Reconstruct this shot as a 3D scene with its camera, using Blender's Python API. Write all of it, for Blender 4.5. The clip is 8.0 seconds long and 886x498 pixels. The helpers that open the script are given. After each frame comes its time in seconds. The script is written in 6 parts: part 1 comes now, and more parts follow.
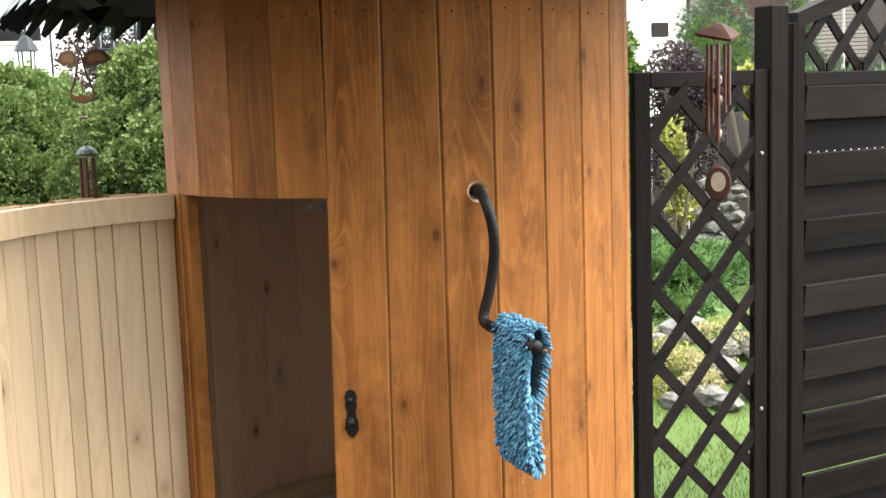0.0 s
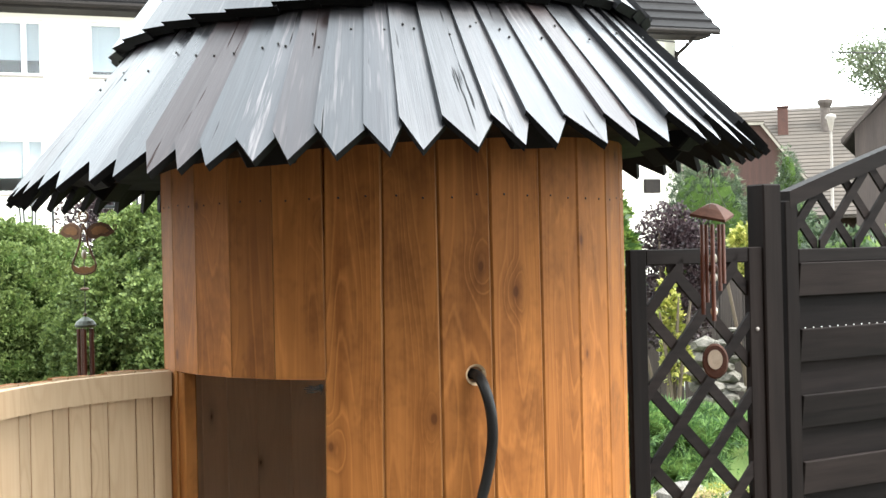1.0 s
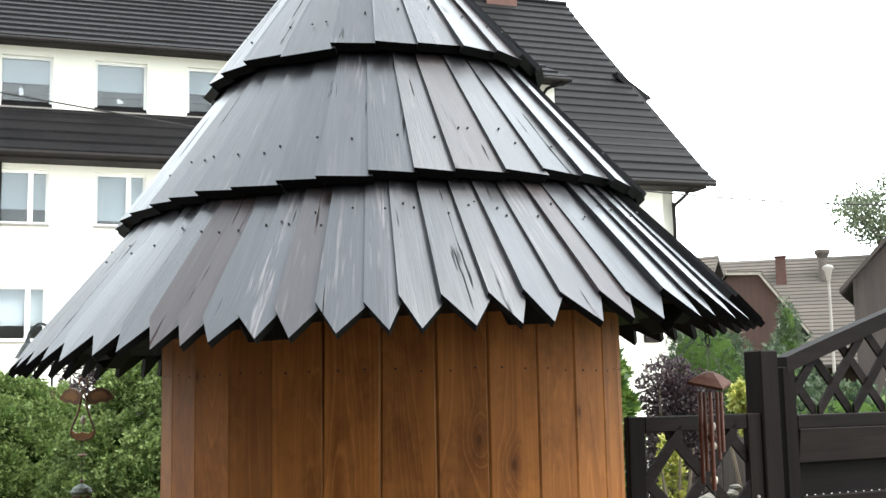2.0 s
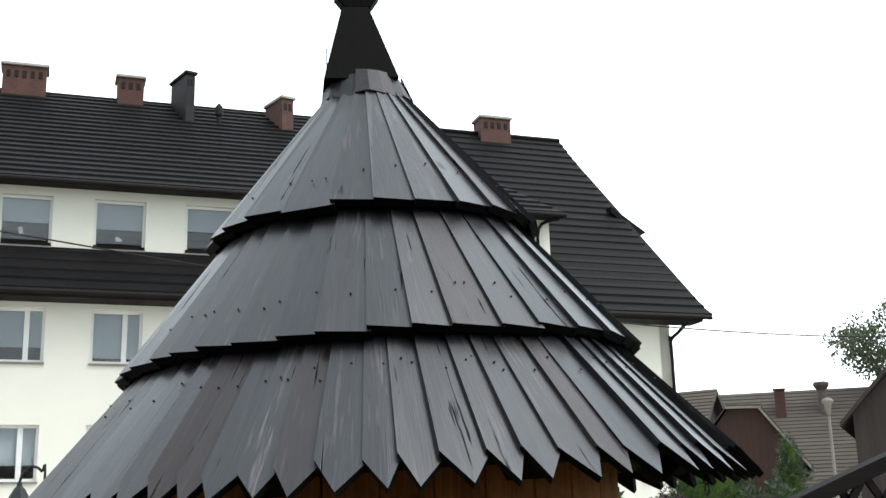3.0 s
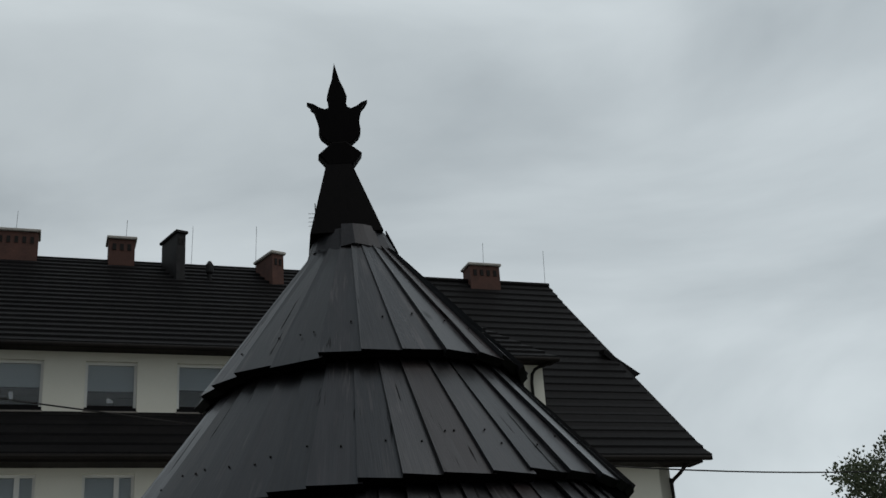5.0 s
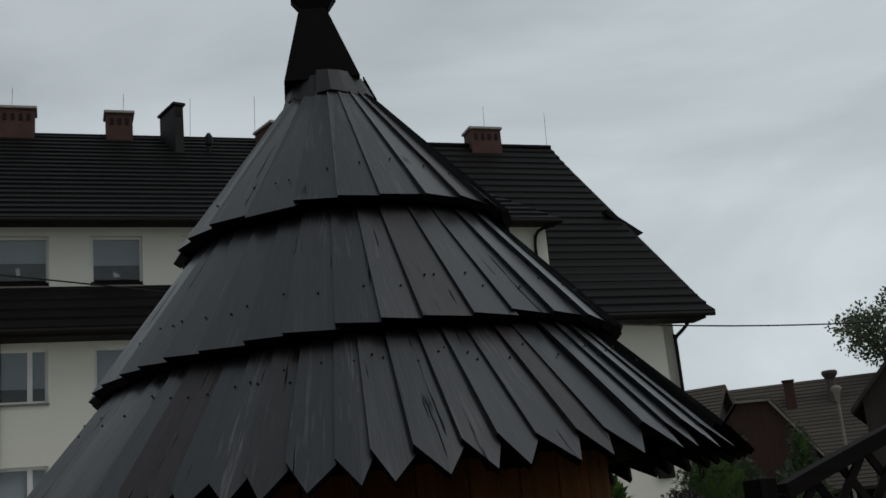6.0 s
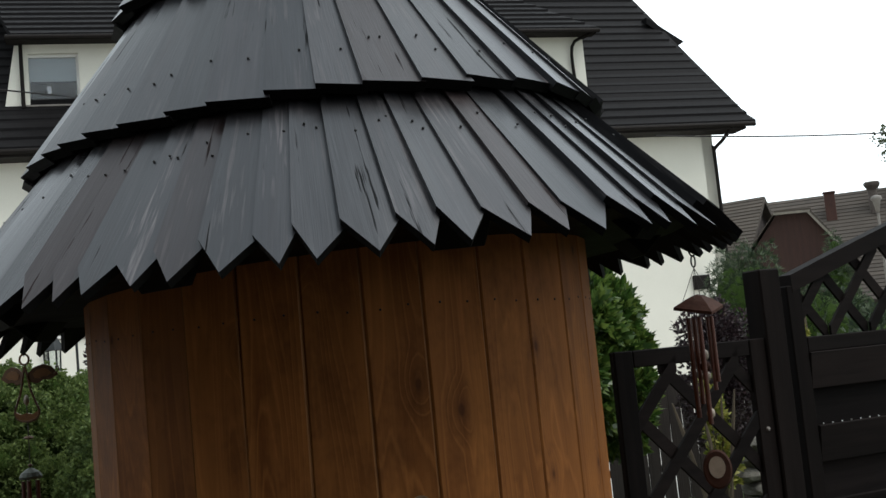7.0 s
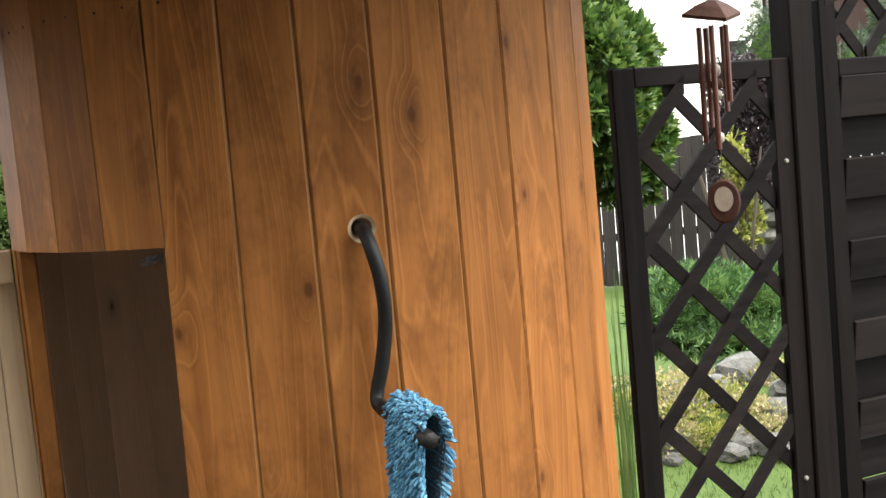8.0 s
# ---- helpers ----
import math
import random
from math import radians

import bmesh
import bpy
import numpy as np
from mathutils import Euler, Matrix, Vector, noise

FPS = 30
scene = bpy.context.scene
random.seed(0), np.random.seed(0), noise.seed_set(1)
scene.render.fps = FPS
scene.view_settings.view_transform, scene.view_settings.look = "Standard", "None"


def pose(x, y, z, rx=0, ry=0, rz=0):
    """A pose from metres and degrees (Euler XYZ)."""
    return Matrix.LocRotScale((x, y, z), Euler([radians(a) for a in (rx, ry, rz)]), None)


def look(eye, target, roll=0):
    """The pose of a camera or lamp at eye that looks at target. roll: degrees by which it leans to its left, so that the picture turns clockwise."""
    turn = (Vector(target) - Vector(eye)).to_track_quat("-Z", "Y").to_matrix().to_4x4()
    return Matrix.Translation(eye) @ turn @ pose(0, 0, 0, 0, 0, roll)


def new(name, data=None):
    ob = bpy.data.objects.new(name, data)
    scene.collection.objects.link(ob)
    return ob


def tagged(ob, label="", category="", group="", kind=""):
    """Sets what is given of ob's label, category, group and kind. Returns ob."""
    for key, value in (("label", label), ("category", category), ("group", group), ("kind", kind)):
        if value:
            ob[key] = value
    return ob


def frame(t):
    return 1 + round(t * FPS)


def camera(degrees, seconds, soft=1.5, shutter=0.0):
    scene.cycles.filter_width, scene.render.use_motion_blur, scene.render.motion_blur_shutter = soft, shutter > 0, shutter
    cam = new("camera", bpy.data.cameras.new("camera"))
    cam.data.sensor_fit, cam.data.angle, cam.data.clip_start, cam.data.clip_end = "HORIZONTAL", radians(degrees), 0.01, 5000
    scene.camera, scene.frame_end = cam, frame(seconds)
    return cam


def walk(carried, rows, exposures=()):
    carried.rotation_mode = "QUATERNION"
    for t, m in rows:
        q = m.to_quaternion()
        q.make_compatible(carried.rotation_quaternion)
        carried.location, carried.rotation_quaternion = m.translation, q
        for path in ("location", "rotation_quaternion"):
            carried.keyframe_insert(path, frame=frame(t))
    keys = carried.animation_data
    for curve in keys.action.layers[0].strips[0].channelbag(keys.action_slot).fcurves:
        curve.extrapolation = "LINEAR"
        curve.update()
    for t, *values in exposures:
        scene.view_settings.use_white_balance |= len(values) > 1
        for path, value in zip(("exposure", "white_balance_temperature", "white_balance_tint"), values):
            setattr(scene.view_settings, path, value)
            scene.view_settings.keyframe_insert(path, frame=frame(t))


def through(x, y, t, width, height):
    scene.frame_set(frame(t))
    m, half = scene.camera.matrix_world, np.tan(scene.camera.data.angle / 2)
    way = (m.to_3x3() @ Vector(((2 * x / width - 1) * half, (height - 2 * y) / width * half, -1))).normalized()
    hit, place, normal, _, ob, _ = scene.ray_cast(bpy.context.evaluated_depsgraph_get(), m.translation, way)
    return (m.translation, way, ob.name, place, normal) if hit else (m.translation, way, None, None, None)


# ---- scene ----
cam = camera(41.86, 8.0)
walk(cam, [
    (0, look((-0.005, -2.813, 1.525), (0.0884, -0.3345, 1.2072), -1.91)),
    (0.5, look((-0.011, -2.820, 1.566), (0.0980, -0.3273, 1.4137), -1.73)),
    (1, look((-0.013, -2.818, 1.592), (0.1031, -0.3208, 1.5951), -1.30)),
    (1.5, look((-0.010, -2.832, 1.617), (0.1087, -0.3404, 1.7873), -0.98)),
    (3, look((-0.014, -2.892, 1.677), (0.1193, -0.4689, 2.2786), -1.54)),
    (3.5, look((-0.012, -2.906, 1.681), (0.1250, -0.5255, 2.4312), -1.90)),
    (4, look((-0.013, -2.918, 1.683), (0.1329, -0.5794, 2.5549), -2.48)),
    (4.2, look((-0.010, -2.928, 1.678), (0.1371, -0.6090, 2.6004), -2.81)),
    (5.3, look((-0.000, -2.922, 1.666), (0.1676, -0.5893, 2.5449), -4.50)),
    (5.5, look((0.007, -2.902, 1.663), (0.1736, -0.5453, 2.4757), -4.80)),
    (5.8, look((0.033, -2.872, 1.649), (0.1821, -0.4809, 2.3634), -5.01)),
    (6, look((0.053, -2.837, 1.638), (0.1876, -0.4223, 2.2713), -5.42)),
    (6.2, look((0.087, -2.800, 1.613), (0.1920, -0.3680, 2.1807), -5.84)),
    (6.5, look((0.143, -2.721, 1.586), (0.2071, -0.2627, 2.0376), -5.86)),
    (6.7, look((0.167, -2.678, 1.581), (0.2173, -0.2064, 1.9538), -6.24)),
    (7, look((0.224, -2.591, 1.582), (0.2365, -0.1037, 1.8378), -5.52)),
    (7.3, look((0.266, -2.492, 1.535), (0.2355, 0.0039, 1.6843), -5.44)),
    (7.5, look((0.287, -2.427, 1.523), (0.2276, 0.0724, 1.5657), -5.52)),
    (7.6, look((0.297, -2.398, 1.513), (0.2274, 0.1010, 1.5202), -5.49)),
    (7.7, look((0.301, -2.333, 1.503), (0.2319, 0.1651, 1.4262), -5.18)),
    (7.8, look((0.317, -2.307, 1.483), (0.2343, 0.1893, 1.3807), -5.22)),
    (7.9, look((0.336, -2.269, 1.478), (0.2359, 0.2213, 1.2818), -5.12)),
    (8, look((0.339, -2.237, 1.460), (0.2390, 0.2506, 1.2320), -5.21)),
], [
    (0.0, 1.96, 6700, 10), (0.6, 2.08, 6700, 10), (1.2, 1.96, 6600, 10), (1.7, 1.68, 6600, 10), (3.0, 0.12, 6500, 10), (3.5, -0.84, 6500, 10), (4.0, -1.32, 6500, 10), (4.3, -1.55, 6500, 10), (5.2, -2.10, 6500, 10), (5.6, -2.18, 6500, 10), (6.0, -2.06, 6500, 10), (6.5, -1.50, 6500, 10), (7.0, -0.45, 6500, 10), (7.5, 0.80, 6600, 10), (8.0, 1.55, 6700, 10),
])

# ---- light ----
world = bpy.data.worlds.new("overcast_sky")
scene.world = world
world.use_nodes = True
wn, wl = world.node_tree.nodes, world.node_tree.links
wn.clear()
w_out = wn.new("ShaderNodeOutputWorld")
w_bg = wn.new("ShaderNodeBackground")
w_sky = wn.new("ShaderNodeTexSky")
w_sky.sky_type = "NISHITA"
w_sky.sun_disc = False
w_sky.sun_elevation = radians(57)
w_sky.sun_rotation = radians(111)
w_co = wn.new("ShaderNodeTexCoord")
w_map = wn.new("ShaderNodeMapping")
w_map.inputs["Scale"].default_value = (1.3, 1.3, 3.4)
w_no = wn.new("ShaderNodeTexNoise")
w_no.inputs["Scale"].default_value = 1.5
w_no.inputs["Detail"].default_value = 8
w_no.inputs["Roughness"].default_value = 0.48
w_no.inputs["Distortion"].default_value = 0.5
w_ramp = wn.new("ShaderNodeValToRGB")
w_ramp.color_ramp.elements[0].position = 0.30
w_ramp.color_ramp.elements[0].color = (6.3, 7.1, 7.5, 1)
w_ramp.color_ramp.elements[1].position = 0.72
w_ramp.color_ramp.elements[1].color = (13.4, 14.6, 15.0, 1)
w_mix = wn.new("ShaderNodeMix")
w_mix.data_type = "RGBA"
w_mix.inputs["Factor"].default_value = 0.88
wl.new(w_co.outputs["Generated"], w_map.inputs["Vector"])
wl.new(w_map.outputs["Vector"], w_no.inputs["Vector"])
wl.new(w_no.outputs["Fac"], w_ramp.inputs["Fac"])
wl.new(w_sky.outputs["Color"], w_mix.inputs["A"])
wl.new(w_ramp.outputs["Color"], w_mix.inputs["B"])
# the overcast is thinner, and so brighter, towards the north-east
w_dot = wn.new("ShaderNodeVectorMath")
w_dot.operation = "DOT_PRODUCT"
w_dot.inputs[1].default_value = (0.55, 0.72, 0.42)
w_side = wn.new("ShaderNodeMapRange")
w_side.inputs["From Min"].default_value = -1.0
w_side.inputs["To Min"].default_value, w_side.inputs["To Max"].default_value = 0.56, 1.64
w_tone = wn.new("ShaderNodeMix")
w_tone.data_type, w_tone.blend_type = "RGBA", "MULTIPLY"
w_tone.inputs["Factor"].default_value = 1.0
wl.new(w_co.outputs["Generated"], w_dot.inputs[0])
wl.new(w_dot.outputs["Value"], w_side.inputs["Value"])
wl.new(w_mix.outputs["Result"], w_tone.inputs["A"])
wl.new(w_side.outputs["Result"], w_tone.inputs["B"])
wl.new(w_tone.outputs["Result"], w_bg.inputs["Color"])
w_bg.inputs["Strength"].default_value = 0.15
wl.new(w_bg.outputs["Background"], w_out.inputs["Surface"])

sun = new("sun", bpy.data.lights.new("sun", "SUN"))
sun.data.energy = 2.5
sun.data.angle = radians(35)
sun.data.color = (1.0, 0.97, 0.92)
sun.matrix_world = look((3.9, -1.5, 6.2), (0, 0, 0))

# ---- materials ----
def material(name, build, rough=0.6, metal=0.0, spec=0.5):
    """A node material: build(add, link, bsdf, coords) wires the colour, roughness and relief."""
    m = bpy.data.materials.new(name)
    m.use_nodes = True
    nodes, links = m.node_tree.nodes, m.node_tree.links
    nodes.clear()
    out, bsdf = nodes.new("ShaderNodeOutputMaterial"), nodes.new("ShaderNodeBsdfPrincipled")
    links.new(bsdf.outputs["BSDF"], out.inputs["Surface"])
    bsdf.inputs["Roughness"].default_value = rough
    bsdf.inputs["Metallic"].default_value = metal
    bsdf.inputs["Specular IOR Level"].default_value = spec
    build(nodes, links, bsdf)
    return m


def coords(nodes, links, scale=(1, 1, 1), shift_by_object=True):
    """Object coordinates, stretched, and moved by a random step for each object."""
    tc, mp = nodes.new("ShaderNodeTexCoord"), nodes.new("ShaderNodeMapping")
    mp.inputs["Scale"].default_value = scale
    links.new(tc.outputs["Object"], mp.inputs["Vector"])
    if shift_by_object:
        info, mul = nodes.new("ShaderNodeObjectInfo"), nodes.new("ShaderNodeMath")
        mul.operation = "MULTIPLY"
        mul.inputs[1].default_value = 37.0
        links.new(info.outputs["Random"], mul.inputs[0])
        links.new(mul.outputs["Value"], mp.inputs["Location"])
    return mp.outputs["Vector"]


def noise_tex(nodes, links, vec, scale, detail=4, rough=0.55, distortion=0.0):
    n = nodes.new("ShaderNodeTexNoise")
    n.inputs["Scale"].default_value = scale
    n.inputs["Detail"].default_value = detail
    n.inputs["Roughness"].default_value = rough
    n.inputs["Distortion"].default_value = distortion
    links.new(vec, n.inputs["Vector"])
    return n.outputs["Fac"]


def ramp(nodes, links, fac, stops):
    r = nodes.new("ShaderNodeValToRGB")
    el = r.color_ramp.elements
    while len(el) < len(stops):
        el.new(0.5)
    for e, (p, c) in zip(el, stops):
        e.position = p
        e.color = (*c, 1) if len(c) == 3 else c
    links.new(fac, r.inputs["Fac"])
    return r.outputs["Color"]


def mixed(nodes, links, a, b, fac, mode="MIX"):
    m = nodes.new("ShaderNodeMix")
    m.data_type, m.blend_type = "RGBA", mode
    for sock, v in (("A", a), ("B", b)):
        if isinstance(v, tuple):
            m.inputs[sock].default_value = (*v, 1)
        else:
            links.new(v, m.inputs[sock])
    if isinstance(fac, float):
        m.inputs["Factor"].default_value = fac
    else:
        links.new(fac, m.inputs["Factor"])
    return m.outputs["Result"]


def relief(nodes, links, bsdf, height, strength=0.3, distance=0.004):
    b = nodes.new("ShaderNodeBump")
    b.inputs["Strength"].default_value = strength
    b.inputs["Distance"].default_value = distance
    links.new(height, b.inputs["Height"])
    links.new(b.outputs["Normal"], bsdf.inputs["Normal"])


def as_rough(nodes, links, bsdf, fac, lo, hi):
    r = nodes.new("ShaderNodeMapRange")
    r.inputs["To Min"].default_value, r.inputs["To Max"].default_value = lo, hi
    links.new(fac, r.inputs["Value"])
    links.new(r.outputs["Result"], bsdf.inputs["Roughness"])


def per_object(nodes, links, colour, lo=0.8, hi=1.15):
    """Vary the brightness of a colour from object to object."""
    info, r = nodes.new("ShaderNodeObjectInfo"), nodes.new("ShaderNodeMapRange")
    r.inputs["To Min"].default_value, r.inputs["To Max"].default_value = lo, hi
    links.new(info.outputs["Random"], r.inputs["Value"])
    h = nodes.new("ShaderNodeHueSaturation")
    links.new(r.outputs["Result"], h.inputs["Value"])
    links.new(colour, h.inputs["Color"])
    return h.outputs["Color"]


def calc(nodes, links, op, a, b):
    n = nodes.new("ShaderNodeMath")
    n.operation = op
    for k, v in enumerate((a, b)):
        if isinstance(v, (int, float)):
            n.inputs[k].default_value = v
        else:
            links.new(v, n.inputs[k])
    return n.outputs["Value"]


def board(name, dark, mid, light, knot, rough=(0.4, 0.6), bump=0.25, vary=(0.85, 1.12), spec=0.5, knots=4.2, rings=0.5, blotch=0.25, count=34, size=1.0, pale=0.0, stain=0.0):
    """Sawn softwood, its length along z: arched growth rings bending round knots, fine grain, streaks and blotches."""
    def build(nodes, links, bsdf):
        field = noise_tex(nodes, links, coords(nodes, links, (1, 0.0, 0.085)), 11, 1.2, 0.4)
        if knots:
            vo = nodes.new("ShaderNodeTexVoronoi")
            vo.inputs["Scale"].default_value = knots
            vo.voronoi_dimensions = "2D"
            sep, flat = nodes.new("ShaderNodeSeparateXYZ"), nodes.new("ShaderNodeCombineXYZ")
            links.new(coords(nodes, links, (1, 1, 0.55)), sep.inputs["Vector"])
            links.new(sep.outputs["X"], flat.inputs["X"])
            links.new(sep.outputs["Z"], flat.inputs["Y"])
            links.new(flat.outputs["Vector"], vo.inputs["Vector"])
            near = nodes.new("ShaderNodeMapRange")
            near.interpolation_type = "SMOOTHERSTEP"
            near.inputs["From Max"].default_value = 0.24
            near.inputs["To Min"].default_value, near.inputs["To Max"].default_value = 0.11, 0.0
            links.new(vo.outputs["Distance"], near.inputs["Value"])
            field = calc(nodes, links, "ADD", field, near.outputs["Result"])
        fine = noise_tex(nodes, links, coords(nodes, links, (1, 1, 0.05)), 60, 2)
        field = calc(nodes, links, "ADD", calc(nodes, links, "MULTIPLY", field, count), calc(nodes, links, "MULTIPLY", fine, 0.5))
        ring = calc(nodes, links, "FRACT", field, 0.0)
        late = ramp(nodes, links, ring, [(0.0, (0.05, 0.05, 0.05)), (0.40, (0.12, 0.12, 0.12)), (0.72, (1, 1, 1)), (0.84, (0.2, 0.2, 0.2)), (1.0, (0.0, 0.0, 0.0))])
        grain = noise_tex(nodes, links, coords(nodes, links, (1, 1, 0.02)), 330, 3)
        streak = noise_tex(nodes, links, coords(nodes, links, (1, 1, 0.025)), 38, 3)
        big = noise_tex(nodes, links, coords(nodes, links, (1, 1, 0.35)), 8, 4, 0.6)
        soft = noise_tex(nodes, links, coords(nodes, links, (1, 1, 0.3)), 5, 2, 0.5)
        flame = tuple(v * 1.18 for v in light)
        c = ramp(nodes, links, streak, [(0.28, mid), (0.78, light)])
        strength = ramp(nodes, links, soft, [(0.35, (0.35, 0.35, 0.35)), (0.65, (1, 1, 1))])
        fac = calc(nodes, links, "MULTIPLY", calc(nodes, links, "MULTIPLY", late, rings), strength)
        c = mixed(nodes, links, c, dark, fac)
        line = ramp(nodes, links, ring, [(0.70, (0, 0, 0)), (0.88, (1, 1, 1)), (1.0, (0, 0, 0))])
        c = mixed(nodes, links, c, flame, calc(nodes, links, "MULTIPLY", calc(nodes, links, "MULTIPLY", line, pale), strength))
        c = mixed(nodes, links, c, ramp(nodes, links, grain, [(0.3, dark), (0.7, light)]), 0.14)
        c = mixed(nodes, links, c, ramp(nodes, links, big, [(0.3, dark), (0.60, light)]), blotch)
        if knots:
            warp = calc(nodes, links, "ADD", vo.outputs["Distance"], calc(nodes, links, "MULTIPLY", big, 0.06))
            k = ramp(nodes, links, warp, [(0.055 * size, (0.85, 0.85, 0.85)), (0.075 * size, (0.45, 0.45, 0.45)), (0.13 * size, (0.16, 0.16, 0.16)), (0.26 * size, (0, 0, 0))])
            c = mixed(nodes, links, c, knot, k)
        if stain:
            mould = noise_tex(nodes, links, coords(nodes, links, (1, 1, 0.6)), 4.5, 5, 0.8)
            c = mixed(nodes, links, c, knot, ramp(nodes, links, mould, [(0.50, (0, 0, 0)), (0.72, (stain, stain, stain))]))
        c = per_object(nodes, links, c, *vary)
        links.new(c, bsdf.inputs["Base Color"])
        wear = mixed(nodes, links, big, streak, 0.5)
        as_rough(nodes, links, bsdf, wear, *rough)
        relief(nodes, links, bsdf, mixed(nodes, links, grain, late, 0.35), bump, 0.0012)
    return material(name, build, spec=spec)


def plain(name, a, b, scale, rough, bump=0.2, dist=0.003, metal=0.0, stretch=(1, 1, 1), vary=(0.92, 1.06), spec=0.5, fine=None):
    """Two tones mixed by coarse and fine noise, with relief."""
    def build(nodes, links, bsdf):
        v = coords(nodes, links, stretch)
        n1 = noise_tex(nodes, links, v, scale, 5, 0.6)
        n2 = noise_tex(nodes, links, v, fine or scale * 9, 4, 0.6)
        f = mixed(nodes, links, n1, n2, 0.45)
        c = per_object(nodes, links, ramp(nodes, links, f, [(0.32, a), (0.68, b)]), *vary)
        links.new(c, bsdf.inputs["Base Color"])
        as_rough(nodes, links, bsdf, n1, *rough)
        relief(nodes, links, bsdf, f, bump, dist)
    return material(name, build, metal=metal, spec=spec)


STAINED = board("stained_pine", (0.064, 0.0195, 0.0052), (0.162, 0.0535, 0.0130), (0.322, 0.1260, 0.0335), (0.056, 0.018, 0.0065), (0.55, 0.75), vary=(0.82, 1.12), rings=0.36, blotch=0.30, spec=0.08, knots=5.0, count=19, size=0.84, pale=0.66, stain=0.62)
# paler tone for the right-hand chamfer of each plank
EDGE = plain("pale_plank_edge", (0.13, 0.050, 0.013), (0.31, 0.140, 0.045), 14, (0.5, 0.7), 0.2, stretch=(1, 1, 0.08), vary=(0.7, 1.15), spec=0.15)
RAW = board("raw_pine", (0.28, 0.168, 0.085), (0.44, 0.312, 0.195), (0.505, 0.370, 0.242), (0.13, 0.065, 0.028), (0.5, 0.7), vary=(0.90, 1.06), rings=0.40, blotch=0.14, spec=0.15, count=20, knots=3.6, size=0.62)
AGED = board("aged_inner_pine", (0.50, 0.320, 0.215), (0.74, 0.510, 0.355), (0.80, 0.580, 0.420), (0.06, 0.025, 0.012), (0.6, 0.8), vary=(0.88, 1.08), rings=0.3, blotch=0.2, spec=0.1, count=20, size=0.68)


def slope_coords(nodes, links, scale):
    """Coordinates on a roof board: z up the slope, stretched, and shifted by a random step for each board."""
    tc, turn, mp = nodes.new("ShaderNodeTexCoord"), nodes.new("ShaderNodeMapping"), nodes.new("ShaderNodeMapping")
    turn.inputs["Rotation"].default_value = (radians(41.0), 0, 0)
    mp.inputs["Scale"].default_value = scale
    info, mul = nodes.new("ShaderNodeObjectInfo"), nodes.new("ShaderNodeMath")
    mul.operation, mul.inputs[1].default_value = "MULTIPLY", 53.0
    links.new(info.outputs["Random"], mul.inputs[0])
    links.new(mul.outputs["Value"], mp.inputs["Location"])
    links.new(tc.outputs["Object"], turn.inputs["Vector"])
    links.new(turn.outputs["Vector"], mp.inputs["Vector"])
    return mp.outputs["Vector"]


